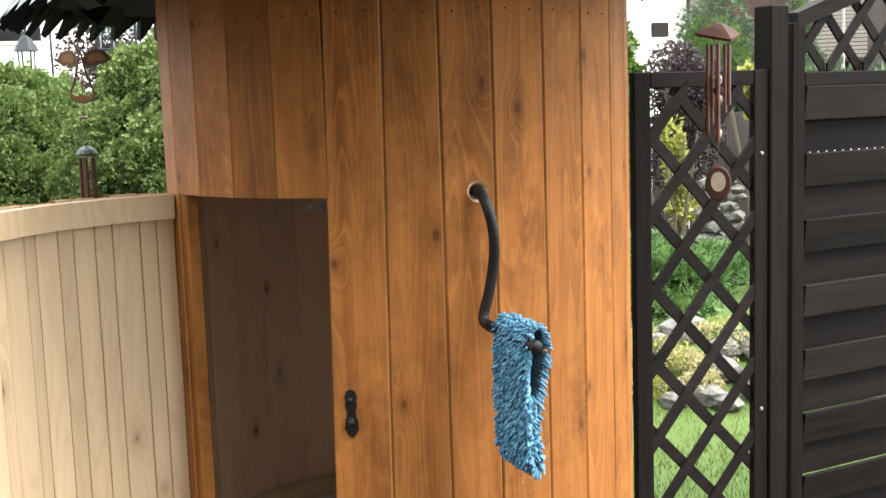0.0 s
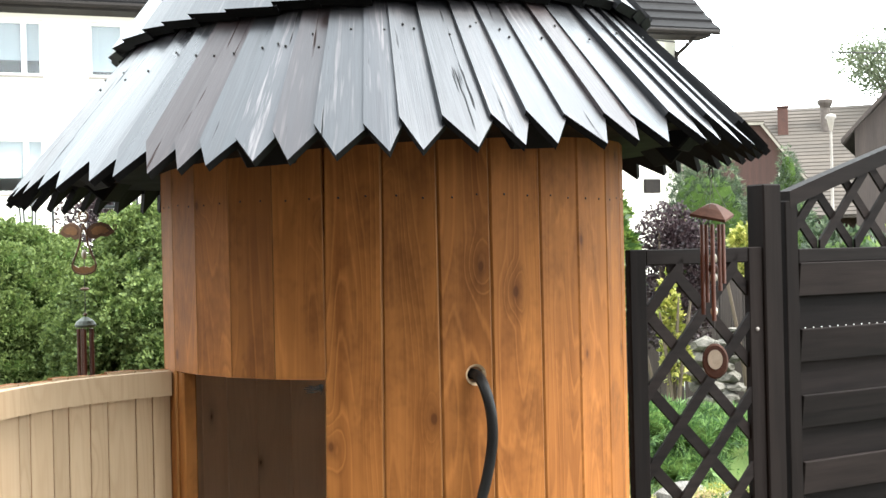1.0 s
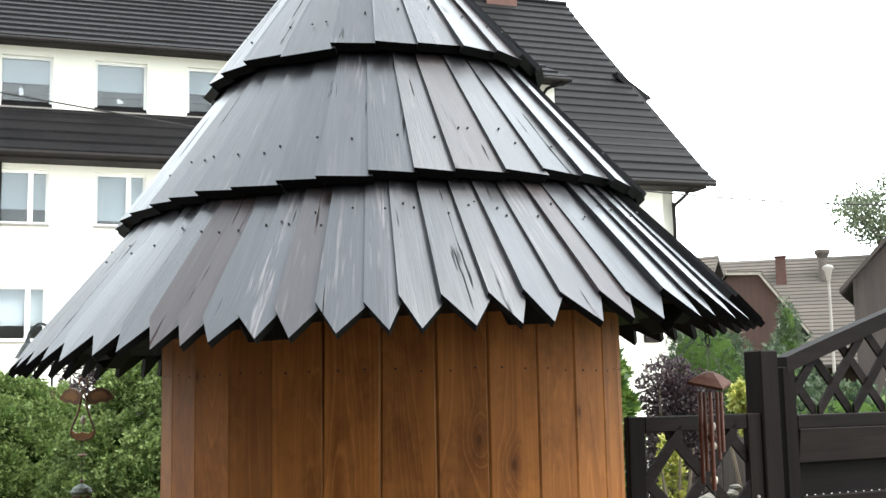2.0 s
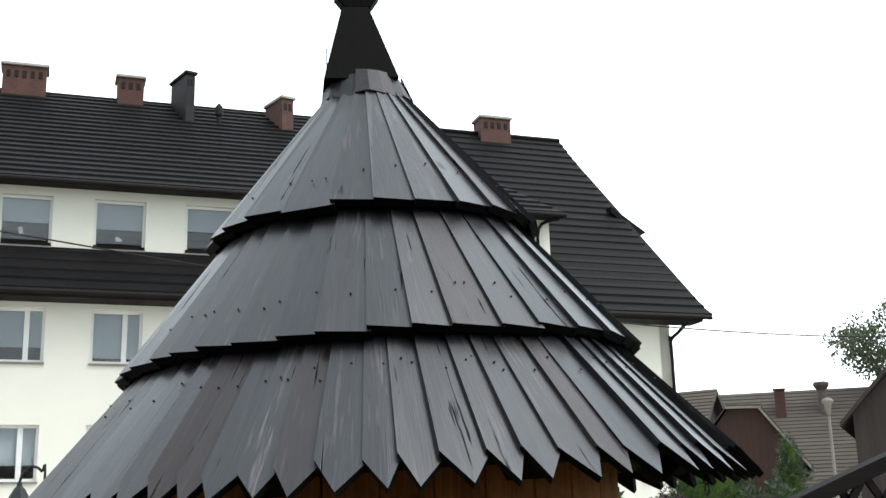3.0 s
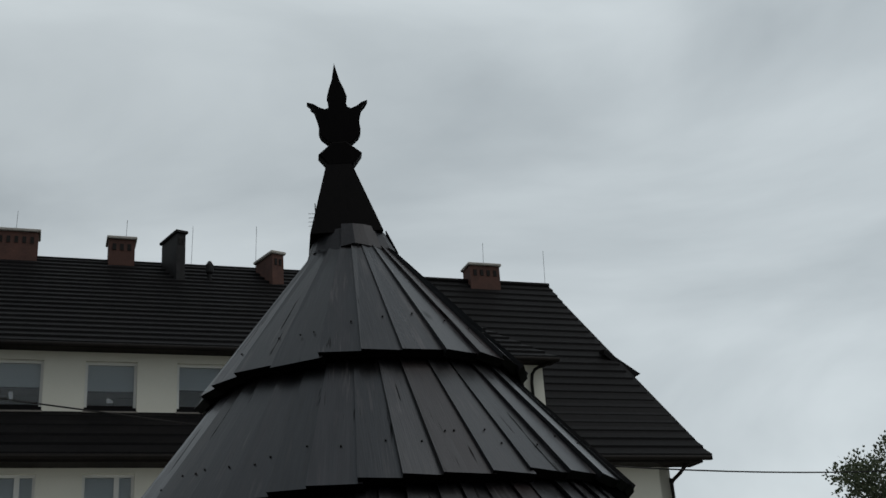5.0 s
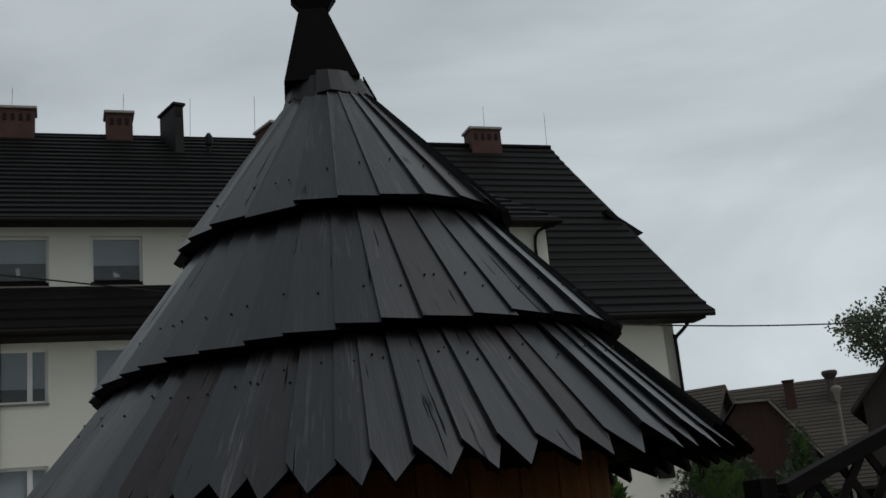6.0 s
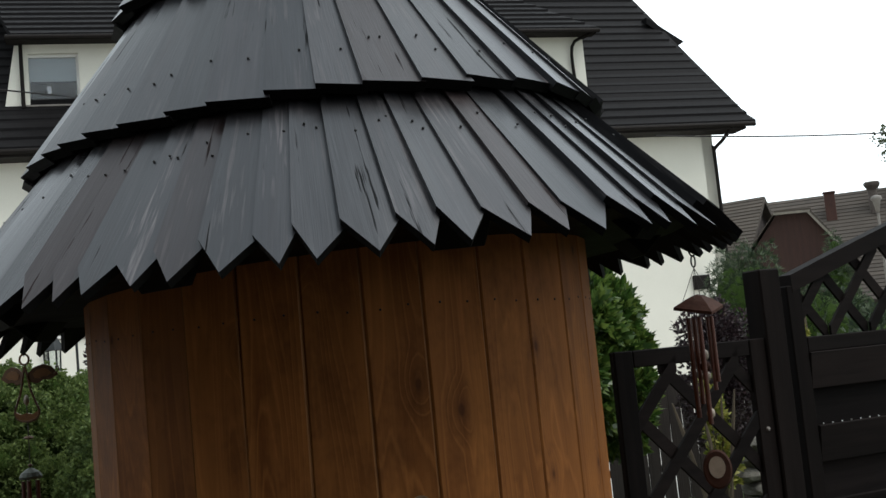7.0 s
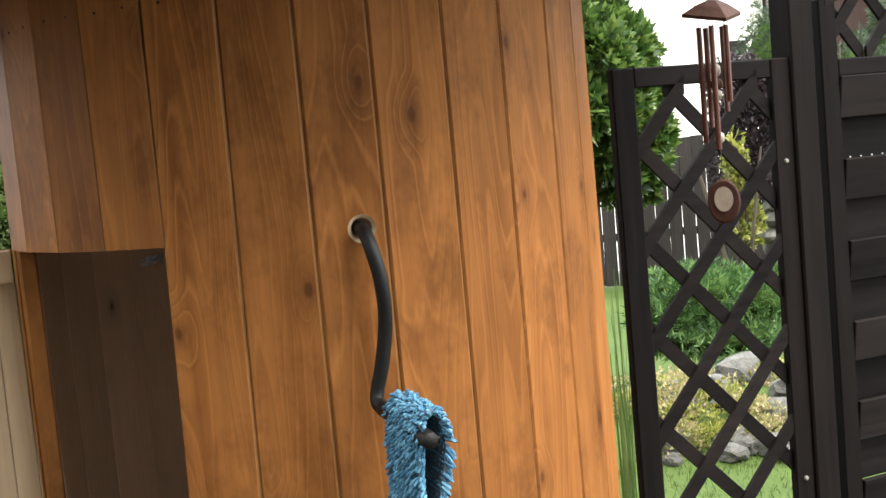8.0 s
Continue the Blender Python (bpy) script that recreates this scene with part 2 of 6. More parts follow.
def shingle_build(nodes, links, bsdf):
    """Black-stained boards with a satin coat: long streaks, worn pale grain, dark checks and knots."""
    streak = noise_tex(nodes, links, slope_coords(nodes, links, (1, 1, 0.05)), 34, 4, 0.6)
    grain = noise_tex(nodes, links, slope_coords(nodes, links, (1, 1, 0.014)), 300, 3)
    patch = noise_tex(nodes, links, slope_coords(nodes, links, (1, 1, 0.35)), 7, 4, 0.6)
    rub = noise_tex(nodes, links, slope_coords(nodes, links, (1, 1, 0.045)), 120, 3, 0.6)
    check = noise_tex(nodes, links, slope_coords(nodes, links, (1, 1, 0.05)), 62, 3, 0.6)
    c = ramp(nodes, links, streak, [(0.30, (0.0040, 0.0036, 0.0042)), (0.52, (0.0085, 0.0078, 0.0088)), (0.75, (0.0200, 0.0182, 0.0196))])
    worn = calc(nodes, links, "MULTIPLY", ramp(nodes, links, rub, [(0.52, (0, 0, 0)), (0.66, (1, 1, 1))]), ramp(nodes, links, patch, [(0.42, (0.04, 0.04, 0.04)), (0.66, (0.9, 0.9, 0.9))]))
    c = mixed(nodes, links, c, (0.084, 0.076, 0.078), worn)
    split = ramp(nodes, links, check, [(0.645, (0, 0, 0)), (0.690, (1, 1, 1))])
    c = mixed(nodes, links, c, (0.0016, 0.0014, 0.0014), split)
    vo = nodes.new("ShaderNodeTexVoronoi")
    vo.inputs["Scale"].default_value = 4.6
    links.new(slope_coords(nodes, links, (1, 1, 0.6)), vo.inputs["Vector"])
    knot = ramp(nodes, links, vo.outputs["Distance"], [(0.035, (0.8, 0.8, 0.8)), (0.075, (0, 0, 0))])
    c = mixed(nodes, links, c, (0.0030, 0.0026, 0.0026), knot)
    c = per_object(nodes, links, c, 0.55, 1.6)
    info = nodes.new("ShaderNodeObjectInfo")
    some = ramp(nodes, links, calc(nodes, links, "FRACT", calc(nodes, links, "MULTIPLY", info.outputs["Random"], 7.0), 0.0), [(0.82, (0, 0, 0)), (1.0, (0.60, 0.60, 0.60))])
    c = mixed(nodes, links, c, (0.030, 0.0180, 0.0165), some)
    links.new(c, bsdf.inputs["Base Color"])
    dull = calc(nodes, links, "ADD", calc(nodes, links, "MULTIPLY", mixed(nodes, links, streak, patch, 0.5), 0.8), calc(nodes, links, "MULTIPLY", some, 0.55))
    dull = calc(nodes, links, "ADD", dull, calc(nodes, links, "MULTIPLY", calc(nodes, links, "FRACT", calc(nodes, links, "MULTIPLY", info.outputs["Random"], 13.0), 0.0), 0.30))
    dull = calc(nodes, links, "ADD", dull, calc(nodes, links, "MULTIPLY", mixed(nodes, links, worn, split, 0.5), 0.6))
    as_rough(nodes, links, bsdf, dull, 0.16, 0.46)
    coat = ramp(nodes, links, mixed(nodes, links, streak, rub, 0.65), [(0.34, (0.64, 0.64, 0.64)), (0.52, (0.54, 0.54, 0.54)), (0.70, (0.42, 0.42, 0.42))])
    coat = calc(nodes, links, "MULTIPLY", coat, ramp(nodes, links, some, [(0.0, (1, 1, 1)), (0.6, (0.60, 0.60, 0.60))]))
    coat = calc(nodes, links, "MULTIPLY", coat, ramp(nodes, links, mixed(nodes, links, split, knot, 0.5), [(0.0, (1, 1, 1)), (0.5, (0.12, 0.12, 0.12))]))
    links.new(coat, bsdf.inputs["Specular IOR Level"])
    bsdf.inputs["Specular Tint"].default_value = (0.88, 0.925, 1.0, 1)
    swell = noise_tex(nodes, links, slope_coords(nodes, links, (1, 1, 0.12)), 16, 2, 0.5)
    height = calc(nodes, links, "ADD", calc(nodes, links, "MULTIPLY", swell, 0.45), calc(nodes, links, "MULTIPLY", grain, 0.35))
    height = calc(nodes, links, "SUBTRACT", height, calc(nodes, links, "MULTIPLY", mixed(nodes, links, split, knot, 0.5), 0.8))
    relief(nodes, links, bsdf, height, 0.7, 0.0016)


SHINGLE = material("tarred_shingle", shingle_build, spec=0.80)
SPIKE = plain("black_stained_spike", (0.0014, 0.0011, 0.0013), (0.0044, 0.0035, 0.0039), 9, (0.6, 0.8), 0.4, stretch=(1, 1, 0.15), spec=0.07)
# black stain, made darker still for the shade under eaves and shingles
TARRED_SHADE = plain("black_stained_shaded_wood", (0.0018, 0.0018, 0.0018), (0.0055, 0.0052, 0.0050), 9, (0.5, 0.75), 0.4, stretch=(1, 1, 0.15), spec=0.06)
FENCE = plain("dark_brown_fence_paint", (0.0024, 0.0018, 0.0017), (0.0138, 0.0102, 0.0092), 7, (0.6, 0.8), 0.6, stretch=(0.06, 1, 1), spec=0.06, vary=(0.62, 1.35))
FENCE_UP = plain("dark_brown_post_paint", (0.0020, 0.0014, 0.0012), (0.0088, 0.0063, 0.0055), 7, (0.6, 0.8), 0.6, stretch=(1, 1, 0.06), spec=0.06, vary=(0.75, 1.2))
IRON = plain("black_iron", (0.0022, 0.0019, 0.0018), (0.0065, 0.0052, 0.0046), 30, (0.42, 0.62), 0.5, metal=0.0, spec=0.22)
STUCCO = plain("cream_render", (0.62, 0.605, 0.535), (0.70, 0.685, 0.61), 0.35, (0.8, 0.95), 0.15, 0.01, vary=(1, 1), fine=40)
TILE = plain("dark_roof_tile", (0.0028, 0.0026, 0.0030), (0.0100, 0.0093, 0.0098), 0.8, (0.55, 0.75), 0.3, 0.01, vary=(0.75, 1.2), spec=0.08)
BRICK = plain("red_brick", (0.050, 0.022, 0.017), (0.105, 0.048, 0.036), 2.5, (0.8, 0.95), 0.3)


def ground_build(nodes, links, bsdf):
    """Lawn behind the gate; unseen bare soil added round the well house against green bounce."""
    v = coords(nodes, links, (1, 1, 1), False)
    n1, n2 = noise_tex(nodes, links, v, 1.2, 5, 0.6), noise_tex(nodes, links, v, 60, 4, 0.6)
    f = mixed(nodes, links, n1, n2, 0.45)
    grass = ramp(nodes, links, f, [(0.32, (0.040, 0.068, 0.013)), (0.68, (0.080, 0.116, 0.029))])
    soil = ramp(nodes, links, f, [(0.32, (0.030, 0.026, 0.021)), (0.68, (0.075, 0.066, 0.055))])
    sep, edge = nodes.new("ShaderNodeSeparateXYZ"), nodes.new("ShaderNodeMath")
    links.new(v, sep.inputs["Vector"])
    edge.operation, edge.inputs[1].default_value = "GREATER_THAN", 0.62
    links.new(sep.outputs["Y"], edge.inputs[0])
    right = nodes.new("ShaderNodeMath")
    right.operation, right.inputs[1].default_value = "GREATER_THAN", 0.45
    links.new(sep.outputs["X"], right.inputs[0])
    garden = calc(nodes, links, "MULTIPLY", edge.outputs["Value"], right.outputs["Value"])
    links.new(mixed(nodes, links, soil, grass, garden), bsdf.inputs["Base Color"])
    relief(nodes, links, bsdf, f, 0.6, 0.02)


LAWN = material("lawn_and_soil", ground_build, 0.9, spec=0.2)

# ---- building blocks ----
def part(name, bm, mat, parent=None, label="", smooth=False):
    """Link a bmesh as one mesh object under a thing or a part."""
    me = bpy.data.meshes.new(name)
    bmesh.ops.recalc_face_normals(bm, faces=bm.faces)
    bm.to_mesh(me)
    bm.free()
    for m in mat if isinstance(mat, (list, tuple)) else [mat]:
        me.materials.append(m)
    if smooth:
        for p in me.polygons:
            p.use_smooth = True
    ob = new(name, me)
    if parent is not None:
        ob.parent = parent
    if label:
        tagged(ob, label)
    return ob


def thing(name, label, category, m=None, group="", kind=""):
    ob = new(name)
    ob.empty_display_size = 0.1
    if m is not None:
        ob.matrix_world = m
    return tagged(ob, label, category, group, kind)


def add_box(bm, size, m=None, bevel=0.0):
    r = bmesh.ops.create_cube(bm, size=1.0)
    vs = r["verts"]
    bmesh.ops.scale(bm, vec=size, verts=vs)
    if bevel:
        es = list({e for v in vs for e in v.link_edges})
        b = bmesh.ops.bevel(bm, geom=es, offset=bevel, segments=1, affect="EDGES")
        vs = list({v for v in b["verts"]} | {v for v in vs if v.is_valid})
    if m is not None:
        bmesh.ops.transform(bm, matrix=m, verts=vs)
    return vs


def add_rod(bm, a, b, r1, r2=None, seg=10):
    a, b = Vector(a), Vector(b)
    d = b - a
    m = Matrix.Translation((a + b) / 2) @ d.to_track_quat("Z", "Y").to_matrix().to_4x4()
    bmesh.ops.create_cone(bm, cap_ends=True, segments=seg, radius1=r1, radius2=r1 if r2 is None else r2, depth=d.length, matrix=m)


def add_tube(bm, pts, radii, seg=10):
    """A tube through points, with a radius at each."""
    pts = [Vector(p) for p in pts]
    rings = []
    up = Vector((0.31, 0.2, 0.93))
    for i, p in enumerate(pts):
        d = (pts[min(i + 1, len(pts) - 1)] - pts[max(i - 1, 0)]).normalized()
        x = d.cross(up)
        x = (x if x.length > 1e-3 else d.orthogonal()).normalized()
        y = d.cross(x)
        r = radii[i] if isinstance(radii, (list, tuple)) else radii
        rings.append([bm.verts.new(p + r * (math.cos(a) * x + math.sin(a) * y)) for a in [2 * math.pi * k / seg for k in range(seg)]])
    for a, b in zip(rings, rings[1:]):
        for k in range(seg):
            bm.faces.new((a[k], a[(k + 1) % seg], b[(k + 1) % seg], b[k]))
    bm.faces.new(rings[0][::-1])
    bm.faces.new(rings[-1])


def smooth_line(pts, n=6):
    """Catmull-Rom points through pts."""
    p = [Vector(q) for q in pts]
    p = [2 * p[0] - p[1]] + p + [2 * p[-1] - p[-2]]
    out = []
    for i in range(1, len(p) - 2):
        for k in range(n):
            t = k / n
            out.append(0.5 * (2 * p[i] + (p[i + 1] - p[i - 1]) * t + (2 * p[i - 1] - 5 * p[i] + 4 * p[i + 1] - p[i + 2]) * t * t + (3 * p[i] - p[i - 1] - 3 * p[i + 1] + p[i + 2]) * t ** 3))
    return out + [p[-2]]


def lathe(bm, profile, seg=24, m=None):
    rings = []
    for r, z in profile:
        rings.append([bm.verts.new((r * math.cos(a), r * math.sin(a), z)) for a in [2 * math.pi * k / seg for k in range(seg)]])
    for a, b in zip(rings, rings[1:]):
        for k in range(seg):
            bm.faces.new((a[k], a[(k + 1) % seg], b[(k + 1) % seg], b[k]))
    bm.faces.new(rings[0][::-1])
    bm.faces.new(rings[-1])
    if m is not None:
        bmesh.ops.transform(bm, matrix=m, verts=[v for r in rings for v in r])


def prism(bm, outline, depth, m=None):
    """A flat outline in x, z pushed along y by depth, centred."""
    f = [bm.verts.new((x, -depth / 2, z)) for x, z in outline]
    b = [bm.verts.new((x, depth / 2, z)) for x, z in outline]
    n = len(f)
    bm.faces.new(f)
    bm.faces.new(b[::-1])
    for k in range(n):
        bm.faces.new((f[k], b[k], b[(k + 1) % n], f[(k + 1) % n]))
    if m is not None:
        bmesh.ops.transform(bm, matrix=m, verts=f + b)


def ring_pt(r, deg, z):
    """A point round the well house's axis: 0 degrees faces the path, positive to the gate."""
    a = radians(deg)
    return Vector((r * math.sin(a), -r * math.cos(a), z))


# ---- the well house ----
R_WALL, Z_TOP, Z_LINTEL, Z_SILL = 0.55, 1.93, 1.342, 0.58
house = thing("well_house", "round stained pine well house with black shingle cone roof", "well house")
DOOR_A, DOOR_B = -69.0, -15.2


def wall_plank(a0, a1, z0, z1, parent, r=R_WALL, thick=0.019, mats=(STAINED, RAW), groove=0.004, name="plank", inset=0.003, gap=0.0007, lean=(0.0, 0.0)):
    """One upright plank, flat, with chamfered long edges and a raw inner face; lean slants its two edges."""
    mid = radians((a0 + a1) / 2)
    half = r * math.sin(radians(abs(a1 - a0)) / 2) - gap
    rf = r * math.cos(radians(abs(a1 - a0)) / 2) + 0.002
    bm = bmesh.new()
    c = groove
    i = inset
    prof = [(-half + i, rf - thick), (-half, rf - thick + i), (-half, rf - c), (-half + c, rf), (half - c, rf), (half, rf - c), (half, rf - thick + i), (half - i, rf - thick)]
    lo, hi = [], []
    for x, d in prof:
        slant = lean[0] if x < 0 else lean[1]
        lo.append(bm.verts.new((x + slant * (z0 - 1.5), -d, 0)))
        hi.append(bm.verts.new((x + slant * (z1 - 1.5), -d, z1 - z0)))
    n = len(prof)
    for k in range(n):
        f = bm.faces.new((lo[k], lo[(k + 1) % n], hi[(k + 1) % n], hi[k]))
        if k >= n - 2 or k == 0:
            f.material_index = 1
        elif k == 4 and len(mats) > 2:
            f.material_index = 2
    bm.faces.new(lo[::-1])
    bm.faces.new(hi)
    ob = part(name, bm, mats, parent)
    ob.matrix_local = Matrix.Translation((0, 0, z0)) @ Matrix.Rotation(mid, 4, "Z")
    return ob


def pierced_plank(a0, a1, z1, parent, hole_x, hole_z, hole_r, r=R_WALL, thick=0.019):
    """The plank that the crank's shaft passes through, with a bored hole."""
    mid = radians((a0 + a1) / 2)
    half = r * math.sin(radians(abs(a1 - a0)) / 2) - 0.0007
    rf = r * math.cos(radians(abs(a1 - a0)) / 2) + 0.002
    c, seg, b = 0.004, 24, 0.03
    bm = bmesh.new()
    for y, s in ((-rf, 1), (-rf + thick, -1)):
        e = half - (c if s > 0 else 0)
        q = lambda x, z: bm.verts.new((x, y, z))
        for z_lo, z_hi in ((0, hole_z - b), (hole_z + b, z1)):
            f = bm.faces.new((q(-e, z_lo), q(e, z_lo), q(e, z_hi), q(-e, z_hi)))
            f.material_index = 0 if s > 0 else 1
        for x_lo, x_hi in ((-e, hole_x - b), (hole_x + b, e)):
            f = bm.faces.new((q(x_lo, hole_z - b), q(x_hi, hole_z - b), q(x_hi, hole_z + b), q(x_lo, hole_z + b)))
            f.material_index = 0 if s > 0 else 1
        rim, sq = [], []
        for k in range(seg):
            a = 2 * math.pi * k / seg
            ca, sa = math.cos(a), math.sin(a)
            m = b / max(abs(ca), abs(sa))
            sq.append(q(hole_x + m * ca, hole_z + m * sa))
            rim.append(q(hole_x + hole_r * ca, hole_z + hole_r * sa))
        for k in range(seg):
            f = bm.faces.new((sq[k], sq[(k + 1) % seg], rim[(k + 1) % seg], rim[k]))
            f.material_index = 0 if s > 0 else 1
        if s > 0:
            front, lip = rim, []
            for k in range(seg):
                a = 2 * math.pi * k / seg
                lip.append(q(hole_x + 0.76 * hole_r * math.cos(a), hole_z + 0.76 * hole_r * math.sin(a)))
                lip[-1].co.y += 0.005
            for k in range(seg):
                bm.faces.new((front[k], front[(k + 1) % seg], lip[(k + 1) % seg], lip[k])).material_index = 1
        else:
            for k in range(seg):
                bm.faces.new((lip[k], lip[(k + 1) % seg], rim[(k + 1) % seg], rim[k])).material_index = 1
    for sx in (-1, 1):
        v = [bm.verts.new(p) for p in ((sx * (half - c), -rf, 0), (sx * half, -rf + c, 0), (sx * half, -rf + c, z1), (sx * (half - c), -rf, z1))]
        bm.faces.new(v).material_index = 2 if sx > 0 else 0
        v = [bm.verts.new(p) for p in ((sx * half, -rf + c, 0), (sx * half, -rf + thick, 0), (sx * half, -rf + thick, z1), (sx * half, -rf + c, z1))]
        bm.faces.new(v)
    bmesh.ops.remove_doubles(bm, verts=bm.verts, dist=1e-5)
    ob = part("plank", bm, (STAINED, RAW, EDGE), parent)
    ob.matrix_local = Matrix.Rotation(mid, 4, "Z")
    return ob


# rings that hold the planks
def hoop(r0, r1, z0, z1, a0=0, a1=360, mat=RAW, parent=None, name="ring_beam", label=""):
    bm = bmesh.new()
    n = max(4, int(abs(a1 - a0) / 6))
    full = abs(a1 - a0) >= 360
    vs = []
    for k in range(n + (0 if full else 1)):
        vs.append([bm.verts.new(ring_pt(r, a0 + (a1 - a0) * k / n, z)) for r, z in ((r0, z0), (r1, z0), (r1, z1), (r0, z1))])
    for k in range(n):
        p, q = vs[k], vs[(k + 1) % len(vs)]
        for j in range(4):
            bm.faces.new((p[j], p[(j + 1) % 4], q[(j + 1) % 4], q[j]))
    if not full:
        bm.faces.new(vs[0])
        bm.faces.new(vs[-1][::-1])
    return part(name, bm, mat, parent, label)


wall = hoop(0.470, 0.522, 1.84, 1.90, parent=house, name="wall", label="round wall of upright pine planks, stained honey brown")
hoop(0.470, 0.522, 0.40, 0.46, parent=house)

edges = [-61.5, -49.6, -37.9, -26.4, -15.0, -2.9, 8.7, 20.1, 32.5, 44.2, 57.0, 68.6]
LEAN = {-15.0: (0.0150, 0.0110), -2.9: (0.0110, 0.0)}
edges += [68.6 + 229.9 * k / 19 for k in range(1, 19)]
for a0, a1 in zip(edges, edges[1:] + [edges[0] + 360]):
    mid = (a0 + a1) / 2
    inside = DOOR_A - 1 < mid < DOOR_B + 0.5
    if a0 < 16.2 < a1:
        pierced_plank(a0, a1, Z_TOP, wall, R_WALL * math.sin(radians(16.2 - mid)), 1.344, 0.0215)
    else:
        wall_plank(a0, a1, Z_LINTEL if inside else 0.0, Z_TOP, wall, mats=(STAINED, AGED, EDGE), groove=0.0015 if inside else 0.0034, gap=0.0002 if inside else 0.0006, lean=LEAN.get(a0, (0.0, 0.0)))
    if inside:
        wall_plank(a0, a1, 0.0, Z_SILL, wall, mats=(STAINED, AGED, EDGE), groove=0.0030, gap=0.0006)

# concrete well ring and its cover inside
bm = bmesh.new()
lathe(bm, [(0.46, 0.0), (0.46, 0.42), (0.30, 0.42), (0.30, 0.455), (0.02, 0.455)], 32)
CONCRETE = plain("grey_concrete", (0.30, 0.285, 0.26), (0.48, 0.455, 0.42), 4, (0.8, 0.95), 0.4)
part("well_ring", bm, CONCRETE, house, "grey concrete well ring with a lid", smooth=False)

# ---- roof ----
ROOF_TURN = Matrix.Translation((-0.001, -0.028, 1.787)) @ Matrix.Rotation(radians(-2.75), 4, "Y") @ Matrix.Translation((0, 0, -1.8))
TIERS = [(0.870, 1.764, 0.522, 2.155), (0.627, 2.083, 0.310, 2.480), (0.412, 2.407, 0.068, 2.840)]


def cone_pt(tier, deg, s, h):
    rb, zb, rt, zt = tier
    ln = math.hypot(rb - rt, zt - zb)
    return ring_pt(rb + (rt - rb) * s + h * (zt - zb) / ln, deg, zb + (zt - zb) * s + h * (rb - rt) / ln)


bm = bmesh.new()
lathe(bm, [(0.800, 1.838), (0.52, 2.14), (0.30, 2.48), (0.06, 2.83), (0.04, 2.80), (0.28, 2.45), (0.50, 2.11), (0.775, 1.818)], 48)
roof = part("roof", bm, TARRED_SHADE, house, "steep cone of black shingles in three tiers")
roof.matrix_local = ROOF_TURN


def shingle(tier, a0, a1, tip, drop, seed):
    """A tapered board on the cone: one edge laps over its neighbour, the foot pointed or cut straight."""
    rnd = random.Random(seed)
    turn = (a0 + a1) / 2
    a0, a1, tip = a0 - turn, a1 - turn, tip - turn
    bm = bmesh.new()
    hl, hr, th = 0.0125 + rnd.uniform(-0.003, 0.005), 0.002 + rnd.uniform(0, 0.003), 0.015 if drop else 0.022
    up0, up1 = drop + rnd.uniform(-0.012, 0.012), drop + rnd.uniform(-0.012, 0.012)
    slip = rnd.uniform(-0.008, 0.010)
    lap = 0.10 * (a1 - a0)
    h_up = hr + (hl - hr) * max(tier[2] / tier[0], 0.40)
    if drop:
        foot = [(a0 - lap, up0, hl), (tip, slip, (hl + hr) / 2 + 0.0005), (a1, up1, hr)]
    else:
        foot = [(a0 - lap, slip + rnd.uniform(-0.012, 0.012), hl), (a1, slip + rnd.uniform(-0.012, 0.012), hr)]
    head = [(a1, 1.0, hr), (a0 - lap, 1.0, h_up)]
    top = [bm.verts.new(cone_pt(tier, a, s, h)) for a, s, h in foot + head]
    low = [bm.verts.new(cone_pt(tier, a, s, h - th)) for a, s, h in foot + head]
    n = len(top)
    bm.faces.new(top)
    # underside and foot edge take the blacker tone, painting the gap's shade
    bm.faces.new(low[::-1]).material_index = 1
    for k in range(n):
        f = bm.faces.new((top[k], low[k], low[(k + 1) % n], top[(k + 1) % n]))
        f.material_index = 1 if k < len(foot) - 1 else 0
    ob = part("shingle", bm, (SHINGLE, TARRED_SHADE), roof)
    ob.matrix_local = Matrix.Rotation(radians(turn), 4, "Z")
    return ob


def tier_edges(front, step, seed):
    """The measured edges in front, carried on round the back with uneven steps."""
    rnd = random.Random(seed)
    out, gap = list(front), 360 - (front[-1] - front[0])
    n = round(gap / step)
    cuts = [(k + rnd.uniform(-0.18, 0.18)) / n for k in range(1, n)]
    return out + [front[-1] + gap * c for c in cuts] + [front[0] + 360]


T1 = tier_edges([-48.5, -42.3, -36.3, -31.6, -27.2, -23.2, -18.5, -13.8, -8.7, -3.0, 1.3, 6.4, 12.2, 16.7, 21.9, 27.6], 5.25, 1)
T2 = tier_edges([-50.2, -43.4, -36.0, -27.2, -18.5, -10.9, -1.9, 6.1, 13.6, 23.1, 31.7, 41.8, 51.7], 8.6, 2)
T3 = tier_edges([-55.2, -43.0, -27.4, -12.0, 1.4, 14.1, 28.1, 41.5], 13.8, 3)
for tier, cuts, drop in ((TIERS[0], T1, 0.138), (TIERS[1], T2, 0.0), (TIERS[2], T3, 0.0)):
    for k, (a0, a1) in enumerate(zip(cuts, cuts[1:])):
        shingle(tier, a0, a1, a0 + (a1 - a0) * (0.45 + 0.12 * math.sin(k * 2.3)), drop, k + 100 * len(cuts))

# rafter tails under the eaves
for k in range(9):
    bm = bmesh.new()
    add_box(bm, (0.100, 0.27, 0.07), pose(0, -0.64, 1.897, 47), 0.004)
    r = part("rafter", bm, TARRED_SHADE, roof)
    r.matrix_local = Matrix.Rotation(radians(-18.5 + 40 * k), 4, "Z")


